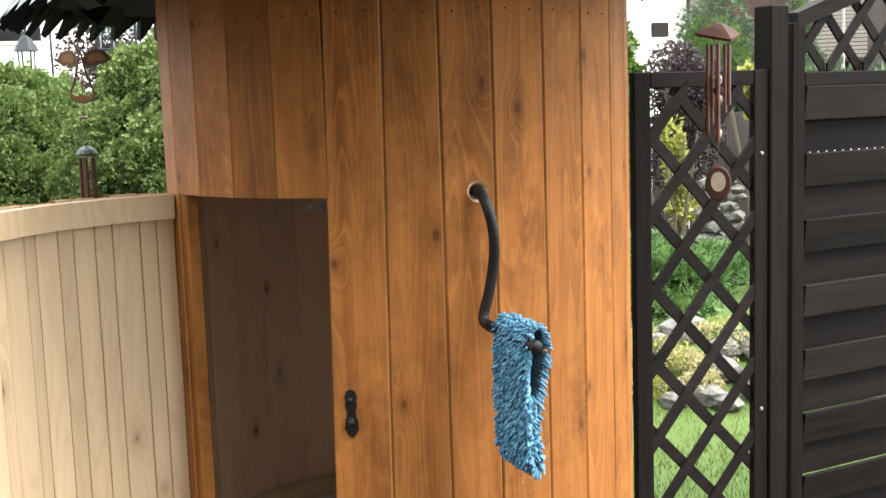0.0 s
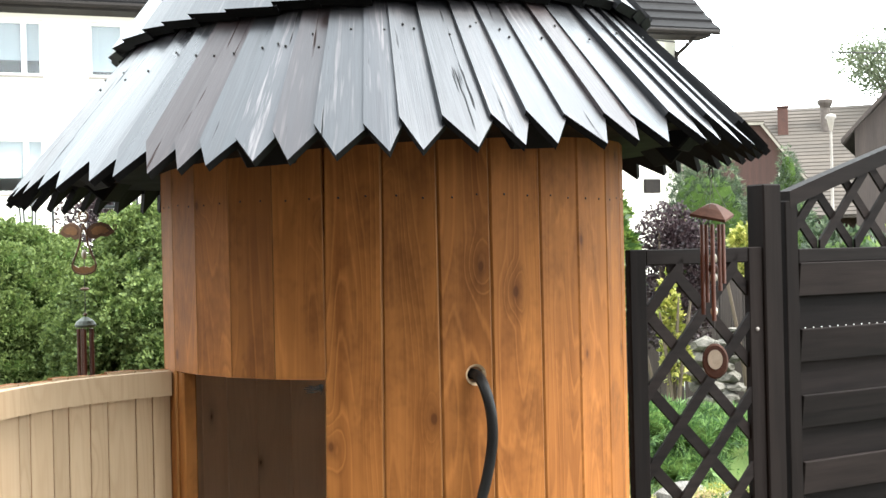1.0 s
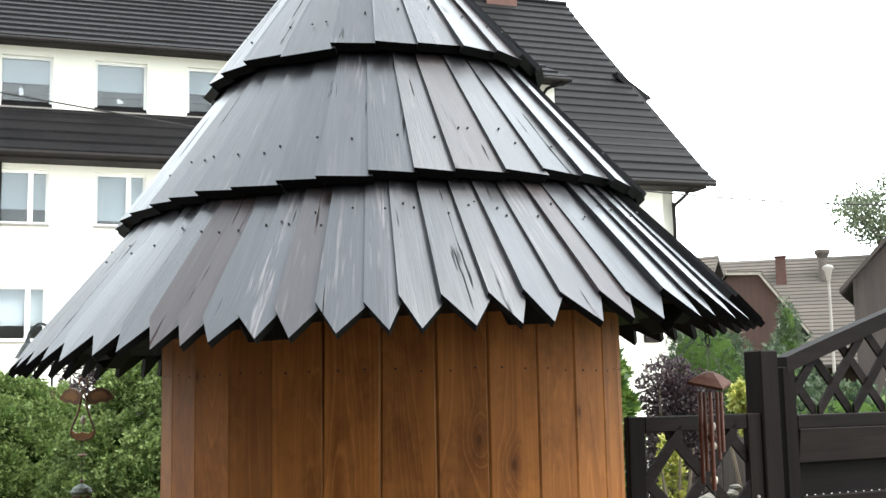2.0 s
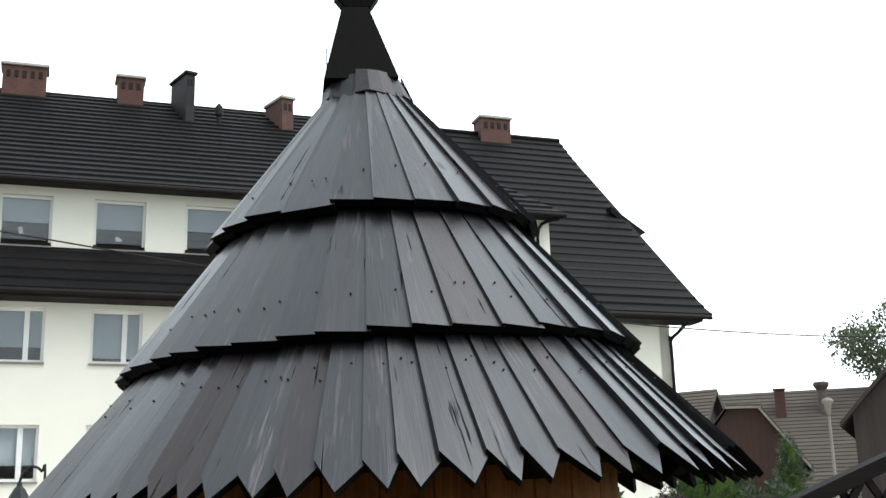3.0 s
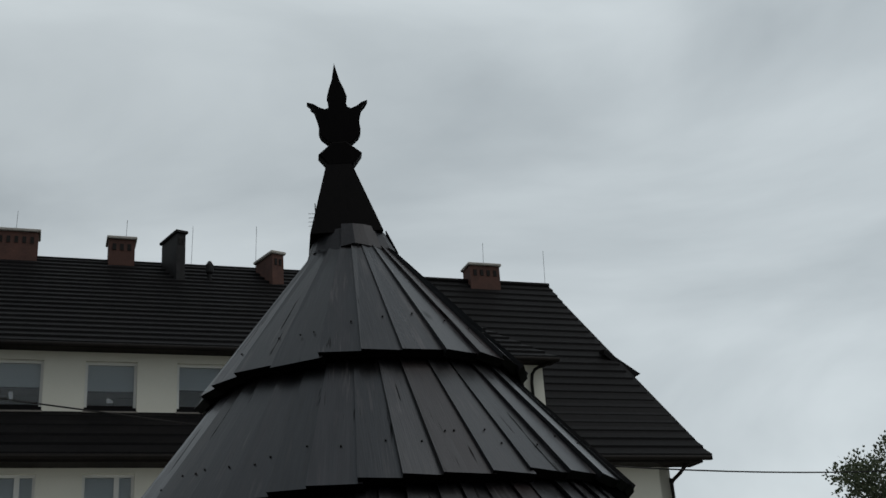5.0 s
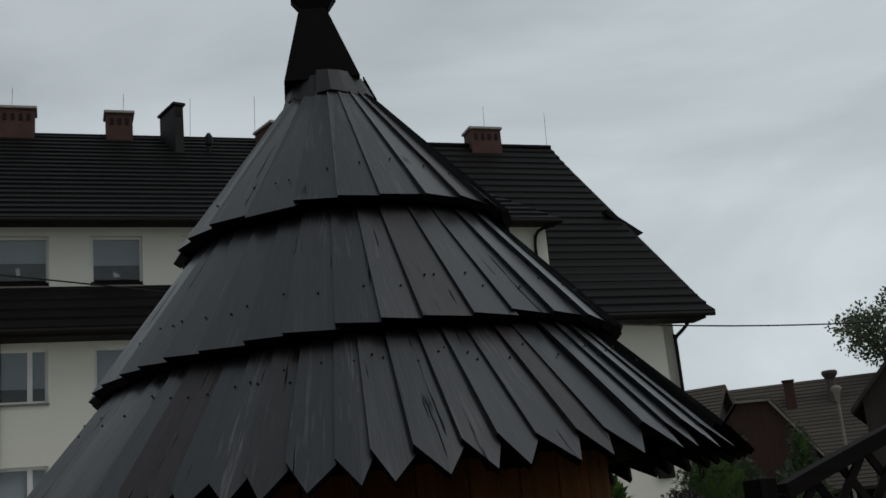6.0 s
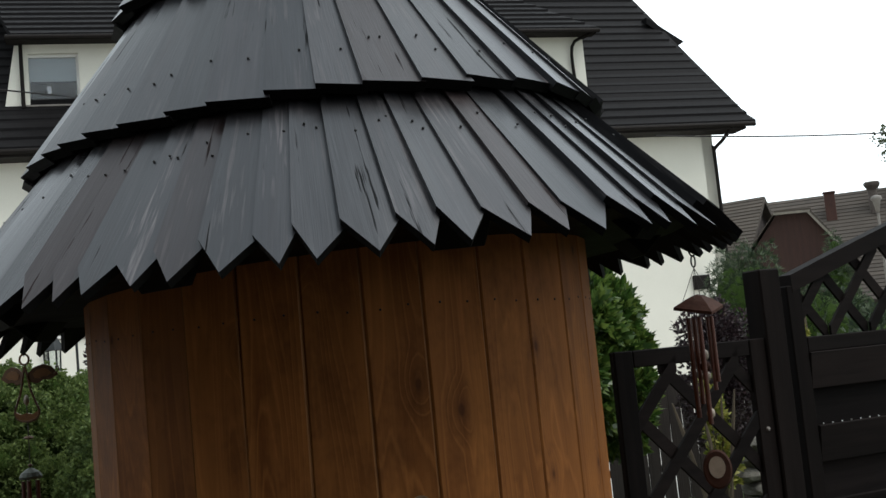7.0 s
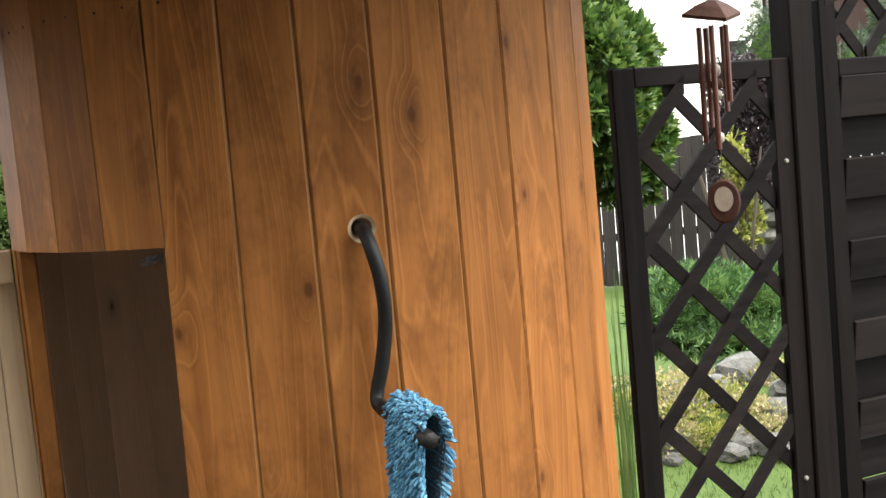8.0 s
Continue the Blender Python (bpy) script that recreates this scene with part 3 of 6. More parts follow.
# finial: sheet collar, four-sided spike, ring and a tulip sawn from thick board
LEAD = plain("weathered_sheet_metal", (0.016, 0.016, 0.019), (0.036, 0.036, 0.042), 14, (0.4, 0.6), 0.3, metal=0.2, spec=0.3)
for k in range(4):
    bm = bmesh.new()
    a0, a1 = -12 + 90 * k, 90 + 90 * k
    lo, hi, lo2, hi2 = [], [], [], []
    for i in range(7):
        a = a0 + (a1 - a0) * i / 6
        out = 0.006 - 0.005 * i / 6
        lo.append(bm.verts.new(ring_pt(0.120 + out, a, 2.783 + 0.006 * math.sin(i * 1.7 + k))))
        hi.append(bm.verts.new(ring_pt(0.094 + out, a, 2.856 - 0.012 * i / 6)))
        lo2.append(bm.verts.new(ring_pt(0.117 + out, a, 2.784 + 0.006 * math.sin(i * 1.7 + k))))
        hi2.append(bm.verts.new(ring_pt(0.091 + out, a, 2.856 - 0.012 * i / 6)))
    for i in range(6):
        bm.faces.new((lo[i], lo[i + 1], hi[i + 1], hi[i]))
        bm.faces.new((lo2[i + 1], lo2[i], hi2[i], hi2[i + 1]))
        bm.faces.new((lo[i + 1], lo[i], lo2[i], lo2[i + 1]))
        bm.faces.new((hi[i], hi[i + 1], hi2[i + 1], hi2[i]))
    for i in (0, 6):
        bm.faces.new((lo[i], hi[i], hi2[i], lo2[i]))
    part("collar_strip", bm, LEAD, roof, "grey sheet strip under the finial")
bm = bmesh.new()
rings = []
for half, deep, z in ((0.096, 0.088, 2.836), (0.035, 0.024, 3.064)):
    rings.append([bm.verts.new((sx * half, sy * deep, z)) for sx, sy in ((-1, -1), (1, -1), (1, 1), (-1, 1))])
for p, q in zip(rings, rings[1:]):
    for k in range(4):
        bm.faces.new((p[k], p[(k + 1) % 4], q[(k + 1) % 4], q[k]))
bm.faces.new(rings[0][::-1])
bm.faces.new(rings[-1])
spike = part("spike", bm, SPIKE, roof, "black four-sided spike of the finial")
spike.matrix_local = pose(-0.015, 0, 0) @ Matrix.Rotation(radians(5), 4, "Z")
bm = bmesh.new()
prism(bm, [(0.034, 3.062), (0.060, 3.098), (0.019, 3.134), (-0.019, 3.134), (-0.060, 3.098), (-0.034, 3.062)], 0.044)
bmesh.ops.bevel(bm, geom=[e for e in bm.edges if abs(e.verts[0].co.y - e.verts[1].co.y) < 1e-6], offset=0.004, segments=1, affect="EDGES")
collar = part("diamond", bm, SPIKE, roof, "black diamond-shaped block under the tulip")
collar.matrix_local = pose(-0.008, 0, 0) @ Matrix.Rotation(radians(4), 4, "Z")
half_tulip = [(0.0, 3.387), (0.011, 3.330), (0.022, 3.300), (0.028, 3.279), (0.023, 3.270), (0.020, 3.256), (0.025, 3.241), (0.037, 3.236), (0.052, 3.246), (0.067, 3.259), (0.085, 3.265), (0.074, 3.254),
              (0.066, 3.241), (0.058, 3.223), (0.054, 3.204), (0.056, 3.190), (0.058, 3.176), (0.057, 3.164), (0.051, 3.152), (0.036, 3.138), (0.0175, 3.126)]
bm = bmesh.new()
prism(bm, half_tulip + [(-x, z) for x, z in half_tulip[:0:-1]], 0.030)
bmesh.ops.bevel(bm, geom=[e for e in bm.edges if abs(e.verts[0].co.y - e.verts[1].co.y) < 1e-6], offset=0.003, segments=1, affect="EDGES")
tulip = part("tulip", bm, SPIKE, roof, "black tulip sawn from thick board")
tulip.matrix_local = pose(-0.003, 0, 0) @ Matrix.Rotation(radians(4), 4, "Z")

# nails in the shingles
NAIL = plain("dull_nail_head", (0.006, 0.006, 0.006), (0.02, 0.02, 0.02), 60, (0.5, 0.7), 0.1)
for tier, cuts, s in ((TIERS[0], T1, 0.60), (TIERS[1], T2, 0.22), (TIERS[2], T3, 0.22)):
    bm = bmesh.new()
    rnd = random.Random(len(cuts))
    for a0, a1 in zip(cuts, cuts[1:]):
        for f in (0.62, 0.35):
            if f < 0.5 and rnd.random() < 0.75:
                continue
            f += rnd.uniform(-0.08, 0.08)
            p = cone_pt(tier, a0 + (a1 - a0) * f, s + rnd.uniform(-0.05, 0.05), 0.0135 - 0.0100 * f)
            bmesh.ops.create_icosphere(bm, subdivisions=2, radius=0.0025, matrix=Matrix.Translation(p))
    tagged(part("nail_heads", bm, NAIL, roof), "small dull nail heads in the shingles", kind="stuff")

# ---- hatch door, jamb and latch ----
hinge = ring_pt(R_WALL, DOOR_A, 0)
door = hoop(0.500, 0.527, 1.286, 1.340, DOOR_A + 0.6, DOOR_B - 0.8, RAW, house, "door", "open curved hatch door of raw pine boards")
hoop(0.500, 0.527, 0.588, 0.628, DOOR_A + 0.6, DOOR_B - 0.8, RAW, door, "batten")
seams = [DOOR_A, -64.6, -60.5, -53.7, -49.2, -43.7, -39.5, -33.3, -30.0, -23.4, -19.5, DOOR_B]
for k, (a0, a1) in enumerate(zip(seams, seams[1:])):
    wall_plank(a0, a1, 0.585, 1.341 + 0.002 * (k % 3), door, groove=0.0016, name="board", inset=0.002, gap=0.0013)
door.matrix_local = Matrix.Translation(hinge) @ Matrix.Rotation(radians(-86), 4, "Z") @ Matrix.Translation(-hinge)

wall_plank(DOOR_A - 4.4, -57.8, Z_SILL + 0.002, Z_LINTEL - 0.002, house, r=0.547, thick=0.030, mats=(STAINED, STAINED), name="jamb")
for z in (0.85, 1.24):
    bm = bmesh.new()
    add_rod(bm, hinge + Vector((0.004, -0.004, z - 0.03)), hinge + Vector((0.004, -0.004, z + 0.03)), 0.006, seg=10)
    part("hinge", bm, IRON, house, "black iron hinge")

# cast latch plate beside the opening
bm = bmesh.new()
plate = [(0.0, 0.049), (0.008, 0.046), (0.011, 0.036), (0.014, 0.033), (0.010, 0.028), (0.012, 0.014), (0.008, 0.004), (0.009, -0.006), (0.013, -0.016), (0.013, -0.028), (0.015, -0.032), (0.011, -0.037), (0.007, -0.046), (0.0, -0.050)]
prism(bm, plate + [(-x, z) for x, z in plate[-2:0:-1]], 0.006)
lathe(bm, [(0.0085, 0.0), (0.009, 0.010), (0.006, 0.016), (0.002, 0.018)], 12, pose(0, -0.002, -0.016, 90))
lathe(bm, [(0.006, 0.0), (0.006, 0.008), (0.003, 0.011)], 12, pose(0, -0.002, 0.028, 90))
latch = part("latch", bm, IRON, house, "black cast iron latch plate")
latch.matrix_local = Matrix.Translation(ring_pt(0.5505, -12.0, 0.908)) @ Matrix.Rotation(radians(-9.0), 4, "Z")

# nails along the head of the planks
bm = bmesh.new()
for a0, a1 in zip(edges, edges[1:] + [edges[0] + 360]):
    for f in (0.28, 0.75):
        a = a0 + (a1 - a0) * f
        bmesh.ops.create_icosphere(bm, subdivisions=1, radius=0.0033, matrix=Matrix.Translation(ring_pt(0.5482, a, 1.699 + 0.003 * math.sin(a * 3))))
tagged(part("nail_heads", bm, IRON, house), "dark nail heads along the wall", kind="stuff")

# crank: a bent pipe with its grip
bm = bmesh.new()
shaft = [(0.145, -0.500, 1.3445), (0.1535, -0.530, 1.3440), (0.160, -0.552, 1.338), (0.168, -0.570, 1.318), (0.177, -0.576, 1.280), (0.180, -0.572, 1.235), (0.176, -0.566, 1.19), (0.166, -0.563, 1.14), (0.157, -0.564, 1.108), (0.156, -0.571, 1.091), (0.166, -0.588, 1.084)]
add_tube(bm, smooth_line(shaft, 5), 0.0108, 12)
crank = part("crank", bm, IRON, house, "bent black iron crank", smooth=True)
bm = bmesh.new()
add_tube(bm, [(0.165, -0.586, 1.084), (0.188, -0.632, 1.081), (0.239, -0.744, 1.072), (0.241, -0.748, 1.072)], [0.0115, 0.0120, 0.0120, 0.010], 14)
part("grip", bm, IRON, crank, "black crank grip", smooth=True)

# ---- chenille mitt hung over the crank ----
def leafy(name, pieces, mat, parent=None):
    """One mesh from (verts, faces) pieces."""
    vs, fs = [], []
    for v, f in pieces:
        o = len(vs)
        vs += v
        fs += [tuple(i + o for i in q) for q in f]
    me = bpy.data.meshes.new(name)
    me.from_pydata(vs, [], fs)
    me.materials.append(mat)
    ob = new(name, me)
    if parent is not None:
        ob.parent = parent
    return ob


def chenille_build(nodes, links, bsdf):
    g = nodes.new("ShaderNodeNewGeometry")
    c = ramp(nodes, links, g.outputs["Random Per Island"], [(0.0, (0.020, 0.080, 0.142)), (0.5, (0.050, 0.152, 0.238)), (1.0, (0.115, 0.265, 0.360))])
    links.new(c, bsdf.inputs["Base Color"])


CHENILLE = material("blue_chenille", chenille_build, 0.9)
CLOTH = plain("dark_blue_backing", (0.03, 0.045, 0.06), (0.075, 0.10, 0.125), 60, (0.8, 0.95), 0.2)
mitt = thing("cleaning_mitt", "bright blue chenille cleaning mitt hung over the crank", "mitt")
axis = Vector((0.086, -0.193, -0.01)).normalized()
side = Vector((-axis.y, axis.x, 0)).normalized()
if side.x < 0:
    side = -side
base = Vector((0.214, -0.669, 1.086))
loop = [(0.030, -0.020), (0.014, 0.016), (-0.012, 0.020), (-0.032, -0.008), (-0.040, -0.070), (-0.040, -0.150), (-0.030, -0.215), (-0.014, -0.236), (-0.010, -0.214), (-0.026, -0.165), (-0.012, -0.115), (0.014, -0.060), (0.030, -0.025)]
loop = [(0.007 + a * 0.50, b * (1.05 if b < 0 else 0.80)) for a, b in loop]
loop = [(p.x, p.z) for p in smooth_line([(a, 0, b) for a, b in loop], 4)]
WID, THK = 0.060, 0.005
bm = bmesh.new()
cols = []
for i, (a, b) in enumerate(loop):
    (a0, b0), (a1, b1) = loop[max(i - 1, 0)], loop[min(i + 1, len(loop) - 1)]
    nx, nz = (b1 - b0), -(a1 - a0)
    ln = math.hypot(nx, nz) or 1
    nx, nz = nx / ln, nz / ln
    col = []
    for w, t in ((-WID, 0), (WID, 0), (WID, -THK), (-WID, -THK)):
        col.append(bm.verts.new(base + axis * w + side * (a - nx * t) + Vector((0, 0, b - nz * t))))
    cols.append((col, nx, nz))
for (p, _, _), (q, _, _) in zip(cols, cols[1:]):
    for j in range(4):
        bm.faces.new((p[j], p[(j + 1) % 4], q[(j + 1) % 4], q[j]))
bm.faces.new(cols[0][0][::-1])
bm.faces.new(cols[-1][0])
part("backing", bm, CLOTH, mitt, "dark cloth lining")
rnd = random.Random(5)
fingers = []


def finger(p, d, ln, r):
    d = d.normalized()
    x = d.orthogonal().normalized()
    y = d.cross(x)
    sag = Vector((0, 0, -0.25 * ln))
    vs = []
    for s, k in ((0.0, 0.8), (0.35, 1.0), (0.8, 1.0), (1.0, 0.6)):
        c = p + d * (ln * s) + sag * s * s
        vs += [tuple(c + (r * k) * (math.cos(a) * x + math.sin(a) * y)) for a in (0, 1.26, 2.51, 3.77, 5.03)]
    fs = []
    for ring in range(3):
        for k in range(5):
            a, b = ring * 5 + k, ring * 5 + (k + 1) % 5
            fs.append((a, b, b + 5, a + 5))
    fs.append((15, 16, 17, 18, 19))
    return vs, fs


for i in range(len(loop) - 1):
    (a, b), (_, nx, nz) = loop[i], cols[i]
    (a1, b1) = loop[i + 1]
    seg = math.hypot(a1 - a, b1 - b)
    rows = max(1, round(seg / (0.0028 if b > -0.03 else 0.0044)))
    for k in range(rows):
        f = (k + rnd.random()) / rows
        for j in range(22):
            w = -WID + 2 * WID * (j + rnd.random()) / 22
            p = base + axis * w + side * (a + (a1 - a) * f) + Vector((0, 0, b + (b1 - b) * f))
            out = -(side * nx + Vector((0, 0, nz)))
            edge = axis * (1.0 if w > 0.8 * WID else -1.0 if w < -0.8 * WID else 0.0)
            droop = rnd.uniform(-0.6, 0.5) if out.z < -0.2 else rnd.uniform(-1.5, -0.1)
            d = out * -1.0 + edge * 0.9 + Vector((rnd.uniform(-0.6, 0.6), rnd.uniform(-0.6, 0.6), droop))
            fingers.append(finger(p, d, rnd.uniform(0.012, 0.019), rnd.uniform(0.0022, 0.0030)))
# where the two flaps meet below the slit
for k in range(150):
    b = -0.105 - 0.120 * (k + rnd.random()) / 150
    a = -0.015 + rnd.uniform(-0.007, 0.010)
    p = base + axis * (WID - 0.004) + side * a + Vector((0, 0, b))
    d = axis + side * rnd.uniform(-0.5, 0.7) + Vector((rnd.uniform(-0.3, 0.3), rnd.uniform(-0.3, 0.3), rnd.uniform(-1.2, -0.2)))
    fingers.append(finger(p, d, rnd.uniform(0.012, 0.018), rnd.uniform(0.0022, 0.0030)))
tagged(leafy("chenille_pile", fingers, CHENILLE, mitt), "short plump blue chenille fingers", kind="stuff")
bm = bmesh.new()
add_tube(bm, smooth_line([base + axis * 0.03 + Vector((-0.012, 0, -0.245)), base + axis * 0.03 + Vector((-0.008, 0, -0.262)), base + axis * 0.03 + Vector((-0.016, 0, -0.285))], 4), 0.0008, 5)
part("thread", bm, RAW, mitt, "loose pale thread")

# grey cobweb tuft in the upper corner of the opening
WEB = plain("dusty_grey_cobweb", (0.010, 0.008, 0.007), (0.035, 0.030, 0.027), 80, (0.9, 1.0), 0.1)
rnd = random.Random(17)
bm = bmesh.new()
corner = ring_pt(0.545, DOOR_B - 0.6, 1.332)
for k in range(26):
    a = corner + Vector((rnd.uniform(-0.006, 0.0), rnd.uniform(-0.006, 0.004), rnd.uniform(-0.004, 0.002)))
    b = a + Vector((rnd.uniform(-0.036, -0.004), rnd.uniform(-0.004, 0.012), rnd.uniform(-0.016, 0.001)))
    mid = (a + b) / 2 + Vector((0, 0, -0.004))
    add_tube(bm, [a, mid, b], 0.0007, 4)
tagged(part("cobweb", bm, WEB), "dusty grey cobweb in the hatch's upper corner", "cobweb")

# ---- ground ----
def mound(x, y):
    """Height of the ground: flat lawn with a low rockery."""
    h = 0.22 * math.exp(-(((x - 1.6) / 1.1) ** 2 + ((y - 3.1) / 0.48) ** 2))
    return h - 0.01


bm = bmesh.new()
n = 90
grid = []
for i in range(n + 1):
    row = []
    for j in range(n + 1):
        x, y = ((i / n) * 2 - 1), ((j / n) * 2 - 1)
        x, y = 2.0 + 600 * x * abs(x) ** 2.2, 3.0 + 600 * y * abs(y) ** 2.2
        row.append(bm.verts.new((x, y, mound(x, y))))
    grid.append(row)
for i in range(n):
    for j in range(n):
        bm.faces.new((grid[i][j], grid[i + 1][j], grid[i + 1][j + 1], grid[i][j + 1]))
tagged(part("ground", bm, LAWN, smooth=True), "mown green lawn with a low rockery mound", "ground", kind="structure")


def grass_blades(name, x0, x1, y0, y1, n, h, mat, seed):
    rnd = np.random.default_rng(seed)
    xs, ys = rnd.uniform(x0, x1, n), rnd.uniform(y0, y1, n)
    pieces = []
    for x, y in zip(xs, ys):
        z, a, k = mound(x, y), rnd.uniform(0, 6.28), h * rnd.uniform(0.5, 1.2)
        dx, dy = math.cos(a), math.sin(a)
        lx, ly = rnd.uniform(-0.5, 0.5, 2) * k
        w = 0.0022
        pieces.append(([(x - dx * w, y - dy * w, z), (x + dx * w, y + dy * w, z), (x + lx, y + ly, z + k)], [(0, 1, 2)]))
    return leafy(name, pieces, mat)


def leaf_material(name, stops, rough=0.55, through=0.35):
    def build(nodes, links, bsdf):
        g = nodes.new("ShaderNodeNewGeometry")
        c = ramp(nodes, links, g.outputs["Random Per Island"], stops)
        links.new(c, bsdf.inputs["Base Color"])
        t = nodes.new("ShaderNodeBsdfTranslucent")
        links.new(c, t.inputs["Color"])
        mx = nodes.new("ShaderNodeMixShader")
        mx.inputs["Fac"].default_value = through
        out = [n for n in nodes if n.type == "OUTPUT_MATERIAL"][0]
        links.new(bsdf.outputs["BSDF"], mx.inputs[1])
        links.new(t.outputs["BSDF"], mx.inputs[2])
        links.new(mx.outputs["Shader"], out.inputs["Surface"])
    return material(name, build, rough)


GRASS = leaf_material("grass_blade", [(0, (0.045, 0.078, 0.014)), (0.6, (0.088, 0.135, 0.028)), (1, (0.15, 0.195, 0.055))])
THUJA = leaf_material("thuja_scale_leaf", [(0, (0.046, 0.080, 0.020)), (0.45, (0.094, 0.140, 0.034)), (0.8, (0.138, 0.188, 0.048)), (1, (0.175, 0.225, 0.064))], 0.75, 0.30)
LAUREL = leaf_material("glossy_green_leaf", [(0, (0.018, 0.044, 0.009)), (0.5, (0.048, 0.098, 0.018)), (1, (0.15, 0.21, 0.045))], 0.35)
PURPLE = leaf_material("purple_leaf", [(0, (0.012, 0.007, 0.009)), (0.6, (0.030, 0.016, 0.020)), (1, (0.075, 0.048, 0.052))])
YELLOW = leaf_material("golden_leaf", [(0, (0.10, 0.13, 0.02)), (0.5, (0.26, 0.27, 0.05)), (1, (0.46, 0.42, 0.12))])
JUNIPER = leaf_material("juniper_needle", [(0, (0.024, 0.062, 0.016)), (0.6, (0.066, 0.136, 0.036)), (1, (0.165, 0.265, 0.078))], 0.7)
CONIFER = leaf_material("dark_conifer_needle", [(0, (0.016, 0.030, 0.015)), (0.6, (0.040, 0.062, 0.030)), (1, (0.085, 0.112, 0.056))], 0.7)
SEDUM = leaf_material("alpine_plant_leaf", [(0, (0.16, 0.17, 0.06)), (0.4, (0.34, 0.33, 0.13)), (0.75, (0.52, 0.44, 0.24)), (1, (0.58, 0.38, 0.27))])
FARTREE = leaf_material("distant_leaf", [(0, (0.05, 0.065, 0.035)), (0.6, (0.105, 0.130, 0.07)), (1, (0.19, 0.21, 0.13))])
TWIG = plain("bark", (0.05, 0.035, 0.025), (0.12, 0.09, 0.06), 12, (0.8, 0.95), 0.5, stretch=(1, 1, 0.2))
# core colour holds the shade of the gaps between leaves
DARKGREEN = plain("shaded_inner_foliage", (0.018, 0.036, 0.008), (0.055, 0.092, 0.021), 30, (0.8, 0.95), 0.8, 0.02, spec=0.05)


def unit(a):
    return a / np.maximum(np.linalg.norm(a, axis=1), 1e-6)[:, None]


def foliage(name, blobs, n, leaf, width, mat, parent, seed, shell=0.30, lump=0.16, fan=3, up=0.35, freq=3.2, outward=None):
    """Leaves in small fans over lumpy ellipsoids (centre, radii), denser to the outside, one mesh."""
    rnd = np.random.default_rng(seed)
    cs, rs = np.array([c for c, _ in blobs]), np.array([r for _, r in blobs])
    area = rs[:, 0] * rs[:, 1] + rs[:, 1] * rs[:, 2] + rs[:, 0] * rs[:, 2]
    pick = rnd.choice(len(blobs), n, p=area / area.sum())
    c, r, d = cs[pick], rs[pick], unit(rnd.normal(size=(n, 3)))
    if outward is not None:
        o = np.array(outward)[pick]
        dot = (d * o).sum(1)
        d = np.where((dot < -0.15)[:, None], d - 2 * dot[:, None] * o, d)
    k = np.array([1 + lump * (noise.noise(a) * 1.6 + 0.6 * noise.noise(b)) for a, b in zip(d * freq + c * 1.7, d * freq * 2.7 + c)])
    p = c + d * r * (k * (1 - shell * rnd.random(n) ** 2))[:, None]
    out = unit(unit(d / r) + rnd.normal(size=(n, 3)) * 0.45 + np.array((0, 0, up)))
    s = unit(np.cross(out, rnd.normal(size=(n, 3))))
    quads = []
    for f in range(fan):
        t = (f - (fan - 1) / 2) * 0.55
        g = out * math.cos(t) + s * math.sin(t)
        w = unit(np.cross(g, np.cross(out, s) + rnd.normal(size=(n, 3)) * 0.3)) * (width * rnd.uniform(0.7, 1.2, (n, 1)))
        ln = leaf * rnd.uniform(0.7, 1.3, (n, 1))
        quads.append(np.stack((p, p + g * ln * 0.45 + w, p + g * ln, p + g * ln * 0.45 - w), 1))
    vs = np.concatenate(quads).reshape(-1, 3)
    me = bpy.data.meshes.new(name)
    me.from_pydata(vs.tolist(), [], np.arange(len(vs)).reshape(-1, 4).tolist())
    me.materials.append(mat)
    ob = new(name, me)
    ob.parent = parent
    return ob


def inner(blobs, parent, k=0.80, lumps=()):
    # solid dark core stands in for the shade deep in the crown
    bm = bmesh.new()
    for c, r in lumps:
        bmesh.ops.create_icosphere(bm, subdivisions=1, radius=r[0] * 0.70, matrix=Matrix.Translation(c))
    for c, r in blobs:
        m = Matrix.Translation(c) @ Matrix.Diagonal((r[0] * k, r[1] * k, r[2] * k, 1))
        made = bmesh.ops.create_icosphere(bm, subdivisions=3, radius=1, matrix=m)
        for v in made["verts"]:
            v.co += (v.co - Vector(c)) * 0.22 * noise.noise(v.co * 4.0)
    return part("inner_mass", bm, DARKGREEN, parent, "solid core, coloured dark for the shade between leaves", smooth=True)


def clumps(blobs, count, size, seed):
    """Small clumps scattered over the outside of large ellipsoids."""
    rnd = np.random.default_rng(seed)
    out, facing = [], []
    for c, r in blobs:
        n = int(count * (r[0] * r[1] + r[0] * r[2] + r[1] * r[2]))
        for i in range(n):
            z, a = 1 - 2 * (i + 0.5) / n, 2.39996 * i
            q = math.sqrt(1 - z * z)
            d = (Vector((q * math.cos(a), q * math.sin(a), z)) + Vector(rnd.normal(size=3)) * 0.05).normalized()
            if d.z < -0.6 or d.y > 0.45:
                continue
            k = 1 + 0.10 * noise.noise(d * 2.5 + Vector(c))
            s = size * rnd.uniform(0.6, 1.35)
            out.append(((c[0] + d.x * r[0] * k, c[1] + d.y * r[1] * k, c[2] + d.z * r[2] * k), (s, s, s * 0.95)))
            facing.append(tuple(d))
    return out, facing


